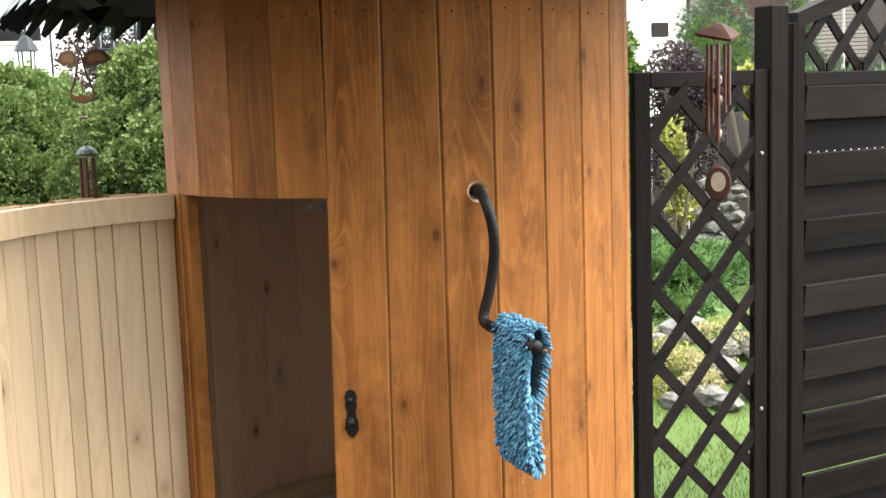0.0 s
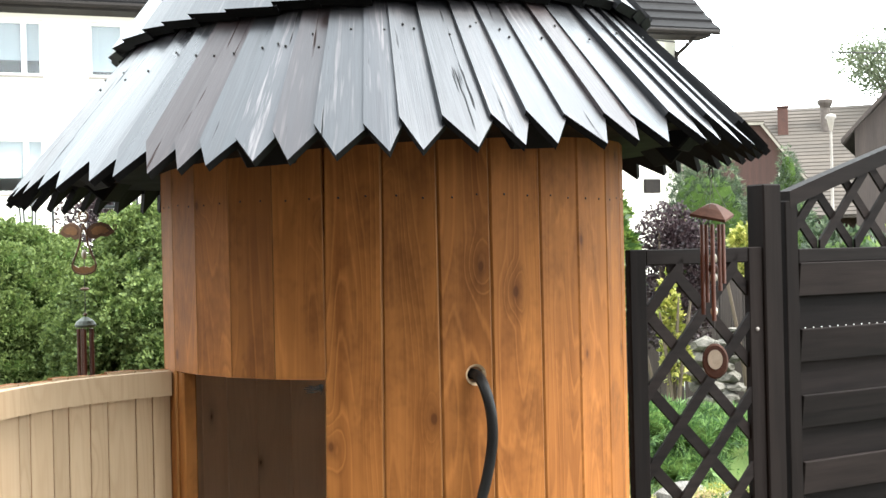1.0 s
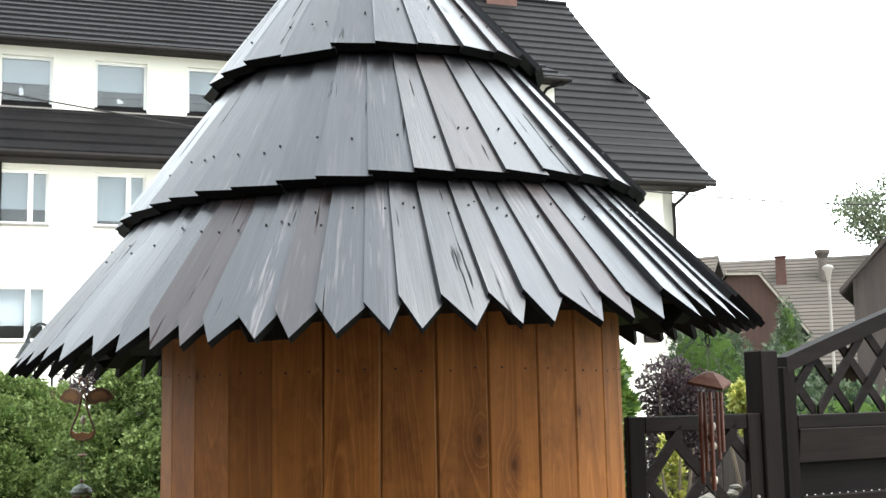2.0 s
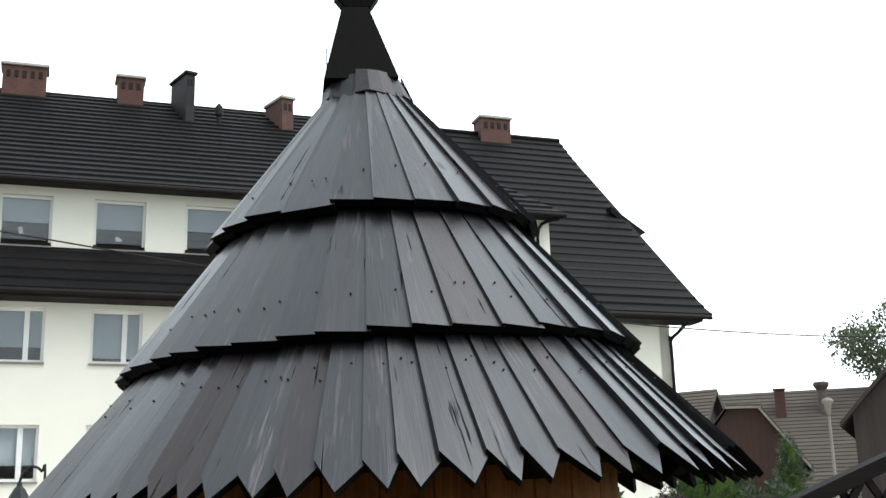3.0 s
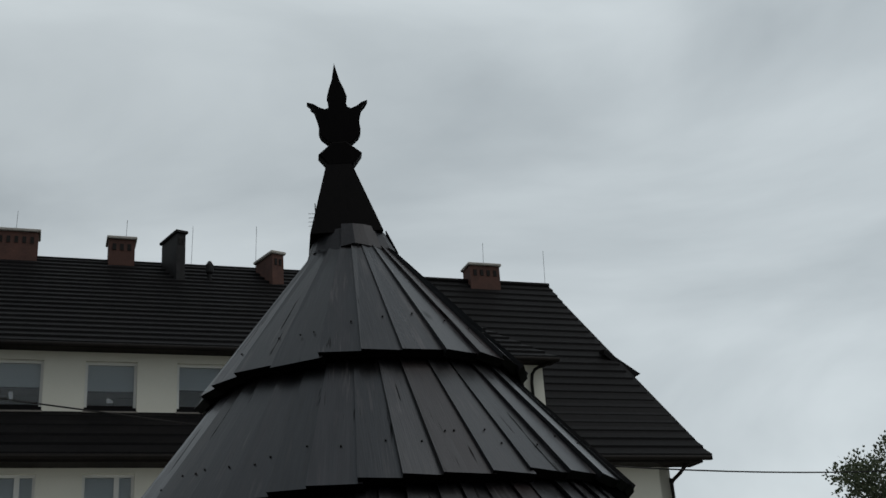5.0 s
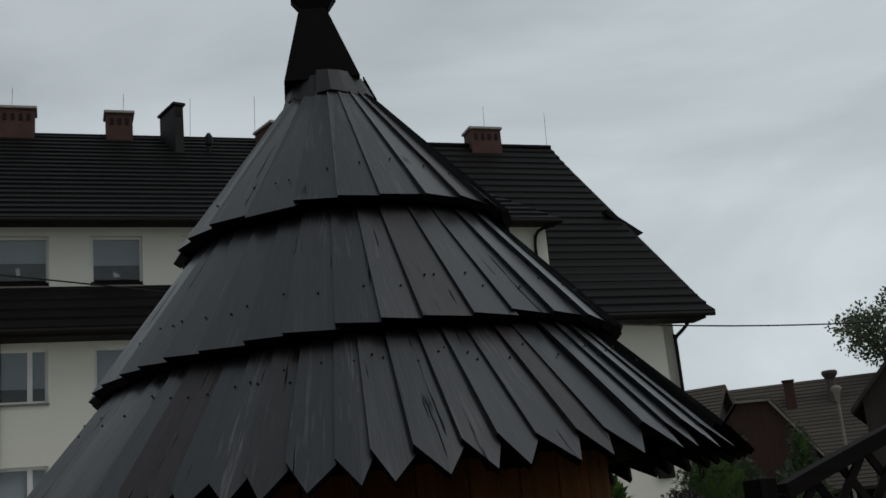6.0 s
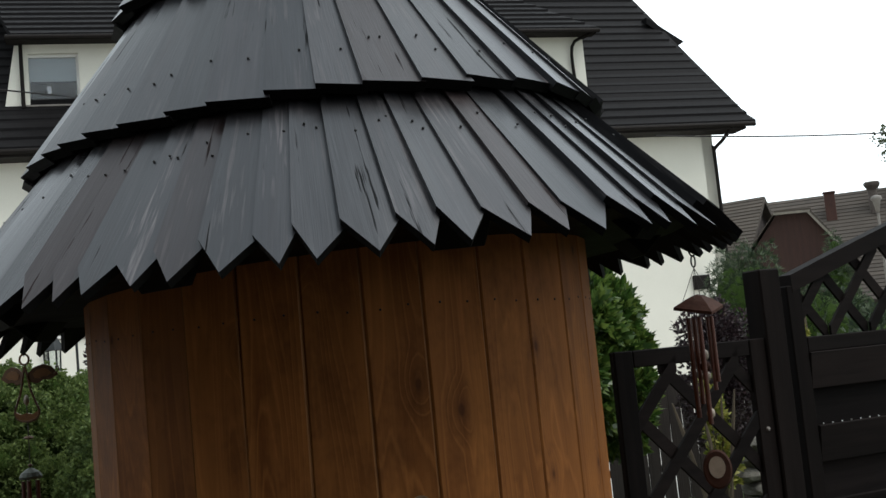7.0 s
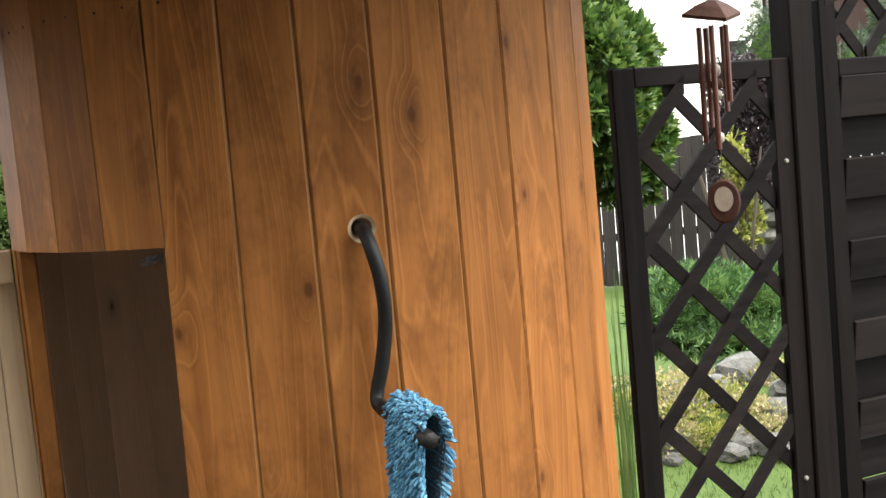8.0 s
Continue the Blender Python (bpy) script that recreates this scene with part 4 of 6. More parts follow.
def bush(name, label, blobs, n, leaf, width, mat, seed, category="shrub", core=True, trunk=None, clump=None, **kw):
    c0 = blobs[0][0]
    ob = thing(name, label, category)
    lumps, facing = clumps(blobs, *clump, seed) if clump else ([], None)
    foliage("crown", lumps or blobs, n, leaf, width, mat, ob, seed, outward=facing, **kw)
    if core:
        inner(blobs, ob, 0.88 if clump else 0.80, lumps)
    bm = bmesh.new()
    base = trunk or (c0[0], c0[1])
    rnd = random.Random(seed)
    for _ in range(4):
        p, q = Vector((base[0] + rnd.uniform(-0.05, 0.05), base[1] + rnd.uniform(-0.05, 0.05), mound(*base) - 0.02)), Vector(c0) + Vector((rnd.uniform(-0.3, 0.3), rnd.uniform(-0.2, 0.2), rnd.uniform(-0.1, 0.3)))
        add_tube(bm, smooth_line([p, (p * 0.5 + q * 0.5) + Vector((rnd.uniform(-0.06, 0.06), 0, 0)), q], 3), [0.022] * 3 + [0.014] * 3 + [0.006], 6)
    part("trunk", bm, TWIG, ob)
    return ob


# ---- apartment house ----
# local frame: x along the front to the right, y away from the garden, origin at the front's right corner
HOUSE = pose(8.8, 31.9, 0, 0, 0, 16)
block = thing("apartment_house", "large cream rendered apartment house with steep dark tiled roof", "building", HOUSE)
FRAME = plain("white_window_frame", (0.62, 0.62, 0.60), (0.74, 0.74, 0.72), 3, (0.4, 0.6), 0.05)
GUTTER = plain("dark_brown_gutter", (0.006, 0.005, 0.0045), (0.015, 0.012, 0.0105), 2, (0.55, 0.75), 0.1, spec=0.12)
SILL = plain("weathered_sill", (0.12, 0.11, 0.10), (0.22, 0.20, 0.18), 5, (0.6, 0.8), 0.1)
CURTAIN = plain("pale_curtain", (0.30, 0.325, 0.345), (0.42, 0.445, 0.46), 2, (0.8, 0.95), 0.3, 0.03, stretch=(6, 1, 0.3))
SHEET = plain("dark_sheet_cladding", (0.014, 0.0135, 0.014), (0.034, 0.033, 0.034), 2, (0.45, 0.6), 0.1, spec=0.1)


def glass_build(nodes, links, bsdf):
    bsdf.inputs["Base Color"].default_value = (0.86, 0.91, 0.93, 1)
    bsdf.inputs["Transmission Weight"].default_value = 1.0
    bsdf.inputs["IOR"].default_value = 1.5


PANE = material("window_glass", glass_build, 0.04)


def window(parent, x, z0, z1, w, y, split=0.68, curtain=0.55):
    """A window in the wall face at y: reveal, white frame with a mullion, panes, sill."""
    bm = bmesh.new()
    h = z1 - z0
    t = 0.075
    for cx, cz, sx, sz in ((0, z0 + t / 2, w, t), (0, z1 - t / 2, w, t), (-w / 2 + t / 2, (z0 + z1) / 2, t, h), (w / 2 - t / 2, (z0 + z1) / 2, t, h)):
        add_box(bm, (sx, 0.07, sz - (0 if sz == t else 2 * t)), pose(x + cx, y + 0.17, cz))
    if split:
        add_box(bm, (0.13, 0.08, h - 2 * t), pose(x - w / 2 + w * split, y + 0.17, (z0 + z1) / 2))
    win = part("window", bm, FRAME, parent)
    xs = [-w / 2 + t, (-w / 2 + w * split) - 0.065, (-w / 2 + w * split) + 0.065, w / 2 - t] if split else [-w / 2 + t, w / 2 - t]
    for a, b in zip(xs[::2], xs[1::2]):
        bm = bmesh.new()
        add_box(bm, (b - a, 0.02, h - 2 * t), pose(x + (a + b) / 2, y + 0.185, (z0 + z1) / 2))
        part("pane", bm, PANE, win).visible_shadow = False
    bm = bmesh.new()
    add_box(bm, (w + 0.06, 0.24, 0.05), pose(x, y + 0.05, z0 - 0.03), 0.008)
    part("sill", bm, SILL, win)
    bm = bmesh.new()
    drop = (h - 0.1) * curtain
    add_box(bm, (w - 0.08, 0.012, drop), pose(x, y + 0.245, z1 - 0.06 - drop / 2))
    part("blind", bm, CURTAIN, win)
    bm = bmesh.new()
    add_box(bm, (w - 0.04, 0.22, 0.03), pose(x, y + 0.30, z0 + 0.055), 0.005)
    part("inner_sill", bm, SILL, win)
    return win


def pierced_wall(name, x0, x1, z0, z1, y, holes, thick=0.35):
    """A wall with window openings through it, one closed shell on a grid of cells."""
    bm = bmesh.new()
    xs = sorted({x0, x1} | {v for h in holes for v in h[:2]})
    zs = sorted({z0, z1} | {v for h in holes for v in h[2:4]})
    solid = set()
    for i, (xa, xb) in enumerate(zip(xs, xs[1:])):
        for k, (za, zb) in enumerate(zip(zs, zs[1:])):
            cx, cz = (xa + xb) / 2, (za + zb) / 2
            if not any(h[0] < cx < h[1] and h[2] < cz < h[3] for h in holes):
                solid.add((i, k))
    quad = lambda *pts: bm.faces.new([bm.verts.new(p) for p in pts])
    back = y + thick
    for i, k in solid:
        xa, xb, za, zb = xs[i], xs[i + 1], zs[k], zs[k + 1]
        quad((xa, y, za), (xb, y, za), (xb, y, zb), (xa, y, zb))
        quad((xb, back, za), (xa, back, za), (xa, back, zb), (xb, back, zb))
        if (i - 1, k) not in solid:
            quad((xa, back, za), (xa, y, za), (xa, y, zb), (xa, back, zb))
        if (i + 1, k) not in solid:
            quad((xb, y, za), (xb, back, za), (xb, back, zb), (xb, y, zb))
        if (i, k - 1) not in solid:
            quad((xa, back, za), (xb, back, za), (xb, y, za), (xa, y, za))
        if (i, k + 1) not in solid:
            quad((xa, y, zb), (xb, y, zb), (xb, back, zb), (xa, back, zb))
    bmesh.ops.remove_doubles(bm, verts=bm.verts, dist=1e-4)
    return part(name, bm, STUCCO, block)


UC = [-16.38 - 2.43 * k for k in range(4, -7, -1)]
UC = [u for u in UC if -27.5 < u < -6.0]
W_W = 1.30
holes = [(u - W_W / 2, u + W_W / 2, a, b) for a, b in ((0.30, 1.68), (3.26, 4.66), (6.24, 7.65)) for u in UC]
pierced_wall("wall", -29.0, 0.0, 0.0, 7.95, 0.0, holes)
for a, b in ((0.30, 1.68), (3.26, 4.66), (6.24, 7.65)):
    for i, u in enumerate(UC):
        window(block, u, a, b, W_W, 0.0, 0.66, (0.72, 0.90, 0.60)[(i + int(a)) % 3])
UD = [u for u in UC if -19.2 < u < -4.2]
holes = [(u - 0.68, u + 0.68, 9.44, 10.83) for u in UD]
pierced_wall("dormer_wall", -19.6, -3.6, 9.0, 11.15, 0.6, holes)
for i, u in enumerate(UD):
    window(block, u, 9.44, 10.83, 1.36, 0.6, 0.0, 0.50 + 0.06 * (i % 2))
# remaining walls: right gable, rear, left, dormer cheeks
bm = bmesh.new()
outline = [(0, 0), (13.0, 0), (13.0, 8.0), (6.5, 15.4), (0, 8.0)]
prism(bm, outline, 0.35, Matrix.Translation((-0.18, 0, 0)) @ Matrix.Rotation(radians(90), 4, "Z"))
part("gable_wall", bm, STUCCO, block)
bm = bmesh.new()
prism(bm, outline, 0.35, Matrix.Translation((-28.8, 0, 0)) @ Matrix.Rotation(radians(90), 4, "Z"))
part("gable_wall", bm, STUCCO, block)
bm = bmesh.new()
add_box(bm, (28.6, 0.35, 8.0), pose(-14.5, 12.8, 4.0))
part("rear_wall", bm, STUCCO, block)
bm = bmesh.new()
add_box(bm, (28.2, 12.2, 0.1), pose(-14.5, 6.5, 3.0))
add_box(bm, (28.2, 12.2, 0.1), pose(-14.5, 6.5, 6.0))
add_box(bm, (28.2, 5.5, 0.1), pose(-14.5, 6.4, 9.0))
part("floor_slab", bm, SILL, block)
for u in (-3.7, -19.5):
    bm = bmesh.new()
    prism(bm, [(0.62, 9.25), (0.62, 11.2), (3.2, 12.3)], 0.2, Matrix.Translation((u, 0, 0)) @ Matrix.Rotation(radians(90), 4, "Z"))
    part("dormer_cheek", bm, STUCCO, block)


def tiled_slope(name, line, left, right, courses, thick=0.045, parent=block, mat=TILE):
    """Lapping tile courses up a profile line of (y, z); left and right give the ends in x at a height share."""
    ls = [math.hypot(b[0] - a[0], b[1] - a[1]) for a, b in zip(line, line[1:])]
    tot = sum(ls)

    def at(s):
        d = s * tot
        for (a, b), ln in zip(zip(line, line[1:]), ls):
            if d <= ln + 1e-6:
                return a[0] + (b[0] - a[0]) * d / ln, a[1] + (b[1] - a[1]) * d / ln
            d -= ln
        return line[-1]
    bm = bmesh.new()
    (ya, za), (yb, zb) = line[0], line[-1]
    q = [bm.verts.new(p) for p in ((left(0), ya, za - 0.03), (right(0), ya, za - 0.03), (right(1), yb, zb - 0.05), (left(1), yb, zb - 0.05), (left(0), ya, za - 0.10), (right(0), ya, za - 0.10), (right(1), yb, zb - 0.2), (left(1), yb, zb - 0.2))]
    for f in ((0, 1, 2, 3), (7, 6, 5, 4), (0, 4, 5, 1), (1, 5, 6, 2), (2, 6, 7, 3), (3, 7, 4, 0)):
        bm.faces.new([q[i] for i in f])
    slab = part(name, bm, mat, parent)
    for k in range(courses):
        bm = bmesh.new()
        s0, s1 = k / courses, min(1.0, (k + 1.12) / courses)
        (y0, z0), (y1, z1) = at(s0), at(s1)
        q = []
        for s, y, z, h in ((s0, y0, z0, thick), (s1, y1, z1, 0.004), (s1, y1, z1, -0.05), (s0, y0, z0, 0.0)):
            q.append([bm.verts.new((f(s), y, z + h)) for f in (left, right)])
        for a, b in ((0, 1), (1, 2), (2, 3), (3, 0)):
            bm.faces.new((q[a][0], q[a][1], q[b][1], q[b][0]))
        bm.faces.new([r[0] for r in q])
        bm.faces.new([r[1] for r in q][::-1])
        part("tile_course", bm, mat, slab)
    return slab


def verge(s):
    return 1.10 - 2.1 * s + 0.68 * s * s


tiled_slope("roof", [(-0.75, 7.98), (0.6, 9.36), (3.0, 12.05), (6.5, 15.92)], lambda s: -29.6, verge, 25, 0.085)
tiled_slope("rear_roof", [(13.75, 7.98), (6.5, 15.92)], lambda s: -29.6, verge, 25)
tiled_slope("dormer_roof", [(0.05, 11.14), (6.45, 15.96)], lambda s: -19.75 - 1.7 * s, lambda s: -3.3 - 5.0 * s, 20, 0.085)
bm = bmesh.new()
add_rod(bm, (-29.6, 6.5, 15.95), (-0.32, 6.5, 15.95), 0.10, seg=8)
part("ridge_cap", bm, TILE, block)
bm = bmesh.new()
prism(bm, [(-0.75, 7.80), (0.02, 7.80), (0.02, 7.92), (-0.75, 7.95)], 30.3, Matrix.Translation((-14.4, 0, 0)) @ Matrix.Rotation(radians(90), 4, "Z"))
# dark gutter brown here puts the eaves' shade into the soffit colour
part("soffit", bm, GUTTER, block, "boarded soffit, coloured dark for the shade under the eaves")
bm = bmesh.new()
add_rod(bm, (-29.6, -0.80, 7.93), (1.02, -0.80, 7.93), 0.075, seg=8)
part("gutter", bm, GUTTER, block)
bm = bmesh.new()
add_rod(bm, (-19.9, -0.02, 11.09), (-3.3, -0.02, 11.09), 0.07, seg=8)
add_box(bm, (16.6, 0.55, 0.06), pose(-11.6, 0.32, 11.10))
part("dormer_gutter", bm, GUTTER, block)
bm = bmesh.new()
prism(bm, [(-19.62, 9.42), (-19.62, 11.05), (-19.72, 11.05), (-20.02, 9.42)], 0.16, pose(0, 0.68, 0))
part("dormer_wall_end", bm, STUCCO, block)
bm = bmesh.new()
add_rod(bm, (-19.56, 0.50, 9.35), (-19.56, 0.50, 11.05), 0.05, seg=8)
part("downpipe", bm, GUTTER, block, "dark dormer downpipe")
bm = bmesh.new()
add_tube(bm, smooth_line([(0.30, -0.74, 7.88), (0.12, -0.4, 7.55), (-0.03, -0.10, 7.30), (-0.03, -0.10, 6.8), (-0.03, -0.10, 0.1)], 4), 0.055, 8)
part("downpipe", bm, GUTTER, block, "dark downpipe")
bm = bmesh.new()
add_tube(bm, smooth_line([(-3.5, 0.0, 11.08), (-3.6, 0.2, 11.0), (-4.0, 0.50, 10.75), (-4.0, 0.52, 9.4)], 4), 0.05, 8)
part("downpipe", bm, GUTTER, block, "dark downpipe")
for u in (-19.35, -28.0):
    bm = bmesh.new()
    add_rod(bm, (u, -0.08, 0.1), (u, -0.08, 7.9), 0.05, seg=8)
    part("downpipe", bm, GUTTER, block, "dark downpipe")
bm = bmesh.new()
prism(bm, [(-0.2, 12.40), (1.08, 11.56), (0.75, 11.42), (-0.2, 12.2)], 5.0, pose(0, 5.4, 0))
part("rear_dormer_roof", bm, TILE, block)


def chimney(u, w, d, z0, z1, y, mat, turn=0.0, vents=4):
    c = part("chimney", box_bm((w, d, z1 - z0), pose(u, y, (z0 + z1) / 2, 0, 0, turn)), mat, block)
    part("cap", box_bm((w + 0.14, d + 0.14, 0.10), pose(u, y, z1 + 0.05, 0, 0, turn), 0.02), mat if mat is SHEET else CONCRETE, c)
    for k in range(vents):
        x = -w / 2 + w * (k + 0.75) / (vents + 0.5)
        # near-black box on the face stands in for the vent's dark inside
        part("vent_hole", box_bm((w * 0.42 / vents, 0.03, 0.22), pose(u, y, 0, 0, 0, turn) @ pose(x, -d / 2 - 0.008, z1 - 0.28)), NEAR_BLACK, c)
    return c


def box_bm(size, m=None, bevel=0.0):
    bm = bmesh.new()
    add_box(bm, size, m, bevel)
    return bm


NEAR_BLACK = plain("near_black", (0.006, 0.005, 0.005), (0.014, 0.012, 0.011), 8, (0.9, 1.0), 0.1)
chimney(-19.23, 1.34, 0.75, 14.6, 16.72, 6.5, BRICK, vents=5)
chimney(-15.92, 0.84, 0.75, 14.6, 16.66, 6.5, BRICK, vents=3)
chimney(-14.29, 0.30, 1.25, 13.2, 16.54, 5.60, SHEET, 17, vents=2)
chimney(-11.08, 0.42, 1.20, 13.0, 16.00, 5.58, BRICK, 17, vents=2)
bm = bmesh.new()
lathe(bm, [(0.07, 0.0), (0.07, 0.35), (0.13, 0.38), (0.13, 0.50), (0.05, 0.56)], 10, pose(-13.15, 5.2, 14.45) @ Matrix.Diagonal((1, 1, 2.2, 1)))
part("roof_vent", bm, SHEET, block, "small dark vent cowl on the tiles")
chimney(-3.00, 1.16, 0.75, 14.6, 16.46, 6.5, BRICK, vents=4)
# aerials on the ridge
for u, h in ((-19.3, 1.0), (-15.8, 0.9), (-13.6, 0.8), (-11.4, 1.0), (-2.9, 0.9), (-0.45, 0.7)):
    bm = bmesh.new()
    add_rod(bm, (u, 6.5, 15.9), (u + 0.05, 6.5, 16.80 + 0.8 * h), 0.007, seg=5)
    part("lightning_rod", bm, SHEET, block)
bm = bmesh.new()
add_rod(bm, (-9.2, 6.4, 15.8), (-9.25, 6.4, 18.6), 0.02, seg=6)
for k in range(4):
    add_rod(bm, (-9.5, 6.4, 17.7 + 0.16 * k), (-9.0, 6.4, 17.75 + 0.16 * k), 0.010, seg=5)
aerial = part("aerial", bm, SHEET, block, "thin roof aerial")
bm = bmesh.new()
lathe(bm, [(0.30, 0.10), (0.20, 0.03), (0.02, 0.0)], 16, pose(-9.05, 6.2, 17.35, 80, 0, 20))
part("dish", bm, FRAME, aerial, "white satellite dish", smooth=True)
v = part("wall_box", box_bm((0.52, 0.14, 0.42), pose(-0.95, -0.07, 3.38), 0.02), GUTTER, block, "dark square wall box")

# ---- power line from the corner of the house ----
def P(az, el, r, eye=(0.0, -2.85, 1.64)):
    """A place by bearing and height angle from the path, r metres off."""
    a = radians(az)
    return Vector((eye[0] + r * math.sin(a), eye[1] + r * math.cos(a), eye[2] + r * math.tan(radians(el))))


bm = bmesh.new()
a, b = P(11.6, 10.05, 33.0), P(31.0, 8.1, 48.0)
line = [a.lerp(b, k / 14) - Vector((0, 0, 1.1 * 4 * (k / 14) * (1 - k / 14) * 0.30)) for k in range(15)]
add_tube(bm, line, 0.024, 5)
tagged(part("power_line", bm, NEAR_BLACK), "thin black power line from the house corner", "cable")
bm = bmesh.new()
a, b = HOUSE @ Vector((-30.0, -1.0, 10.85)), HOUSE @ Vector((-9.0, -1.0, 8.10))
line = [a.lerp(b, k / 10) - Vector((0, 0, 0.09 * 4 * (k / 10) * (1 - k / 10))) for k in range(11)]
add_tube(bm, line, 0.022, 5)
tagged(part("power_line", bm, NEAR_BLACK), "thin black power line before the house front", "cable")

# potted flowers on the inner sills of the dormer
POT = plain("white_glazed_pot", (0.60, 0.60, 0.58), (0.72, 0.72, 0.70), 12, (0.3, 0.45), 0.1)
PETAL = plain("white_petal", (0.62, 0.58, 0.62), (0.74, 0.72, 0.74), 20, (0.6, 0.8), 0.1)
STALK = plain("green_stalk", (0.03, 0.07, 0.02), (0.07, 0.13, 0.04), 20, (0.5, 0.7), 0.1)
for u, tall, seed in ((-18.84, 0.46, 1), (-18.44, 0.0, 2), (-16.36, 0.30, 3)):
    rnd = random.Random(seed)
    pot = thing("potted_flower", "white flower in a small white pot" if tall else "small white pot on a window sill", "potted plant", HOUSE @ pose(u, 0.88, 9.511))
    bm = bmesh.new()
    lathe(bm, [(0.050, 0.0), (0.068, 0.12), (0.072, 0.13), (0.060, 0.13)], 12)
    part("pot", bm, POT, pot, smooth=True)
    if tall:
        bm = bmesh.new()
        add_tube(bm, smooth_line([(0, 0, 0.11), (-0.03, 0, tall * 0.6), (-0.02, 0, tall)], 4), 0.006, 5)
        part("stalk", bm, STALK, pot)
        for k in range(5):
            bm = bmesh.new()
            q = (rnd.uniform(-0.11, 0.09), rnd.uniform(-0.03, 0.03), tall * rnd.uniform(0.72, 1.0))
            for j in range(5):
                lathe(bm, [(0.001, -0.008), (0.030, 0.0), (0.001, 0.008)], 7, pose(q[0], q[1], q[2], 80, 0, rnd.uniform(-30, 30)) @ Matrix.Rotation(j * 1.257, 4, "Z") @ pose(0.032, 0, 0))
            part("flower", bm, PETAL, pot)

# ---- neighbouring houses ----
FLUE = plain("grey_brown_flue", (0.06, 0.045, 0.038), (0.14, 0.115, 0.10), 6, (0.7, 0.9), 0.2)
OLDTILE = plain("weathered_brown_tile", (0.040, 0.033, 0.027), (0.096, 0.079, 0.065), 0.5, (0.8, 0.95), 0.4, 0.03, stretch=(0.4, 0.4, 6))
BROWNWALL = plain("red_brown_boards", (0.024, 0.0105, 0.0085), (0.058, 0.026, 0.020), 1.2, (0.75, 0.9), 0.4, 0.02, stretch=(8, 8, 0.3))
BARN = plain("dark_weathered_boards", (0.016, 0.0115, 0.010), (0.046, 0.034, 0.030), 1.2, (0.8, 0.95), 0.5, 0.03, stretch=(9, 9, 0.3))


def gabled_house(name, label, m, wide, deep, eave, ridge, wall_mat, roof_mat, across=False, over=0.5, courses=34):
    """A house with ridge along local x (or along y if across), its front at y = 0."""
    ob = thing(name, label, "building", m)
    bm = bmesh.new()
    if not across:
        prism(bm, [(0, 0), (deep, 0), (deep, eave), (deep / 2, ridge - 0.15), (0, eave)], wide, Matrix.Rotation(radians(90), 4, "Z"))
        part("wall", bm, wall_mat, ob)
        for k, (y0, sgn) in enumerate(((-over, 1), (deep + over, -1))):
            drop = over * (ridge - eave) / (deep / 2)
            tiled_slope("roof", [(y0, eave - drop), (deep / 2, ridge)], lambda s: -wide / 2 - over, lambda s: wide / 2 + over, courses, parent=ob, mat=roof_mat)
    else:
        prism(bm, [(-wide / 2, 0), (wide / 2, 0), (wide / 2, eave), (0, ridge - 0.15), (-wide / 2, eave)], deep, pose(0, deep / 2, 0))
        part("wall", bm, wall_mat, ob)
        for sgn in (-1, 1):
            drop = over * (ridge - eave) / (wide / 2)
            bm = bmesh.new()
            x1 = sgn * (wide / 2 + over)
            prism(bm, [(0, ridge), (x1, eave - drop), (x1, eave - drop + 0.14), (0, ridge + 0.16)], deep + 2 * over, pose(0, deep / 2, 0))
            part("roof", bm, roof_mat, ob)
    return ob


r = 52.0
p = P(22.0, 0, r)
long_house = gabled_house("long_house", "long low house with weathered brown tiled roof", pose(p.x, p.y, 0, 0, 0, -18), 24.0, 9.0, 3.2, P(20, 6.25, r + 4.5).z, BROWNWALL, OLDTILE, courses=30)
chim = part("chimney", box_bm((0.46, 0.46, 2.6), pose(-2.55, 3.4, 6.45), 0.02), BRICK, long_house)
part("cap", box_bm((0.56, 0.56, 0.08), pose(-2.55, 3.4, 7.79), 0.02), BRICK, chim)
bm = bmesh.new()
lathe(bm, [(0.20, -1.4), (0.20, -0.34), (0.22, -0.30), (0.34, -0.12), (0.36, 0.0), (0.30, 0.06)], 16, pose(-0.70, 3.4, 7.98))
part("flue", bm, FLUE, long_house, "grey-brown flue with a flared cowl")
turn = Matrix.Rotation(radians(-35), 4, "Z")
p = P(15.9, 6.55, 47.0)
apex = p.z
p = p - turn @ Vector((5.0, 3.5, 0))
gabled_house("timber_house", "grey-brown timber house with weathered tiled roof", pose(p.x, p.y, 0, 0, 0, -35), 10.0, 7.0, 3.4, apex, BARN, OLDTILE, over=0.3, courses=28)
# red-brown shed with a half-hipped gable
p = P(17.75, 0, 42.0)
shed = thing("timber_shed", "red-brown timber shed with a half-hipped gable", "building", pose(p.x, p.y, 0, 0, 0, -18))
bm = bmesh.new()
prism(bm, [(-2.1, 0), (1.55, 0), (1.55, 3.80), (0.30, 5.70), (-0.80, 5.74), (-2.1, 4.1)], 5.0, pose(0, 2.5, 0))
part("wall", bm, BROWNWALL, shed)
for x0, z0, x1, z1 in ((0.26, 5.74, 1.86, 3.50), (-0.86, 5.78, 0.32, 5.74), (-2.4, 3.9, -0.84, 5.80)):
    bm = bmesh.new()
    prism(bm, [(x0, z0), (x1, z1), (x1 + 0.06, z1 + 0.10), (x0 + 0.04, z0 + 0.11)], 5.4, pose(0, 2.5, 0))
    part("roof", bm, OLDTILE, shed)
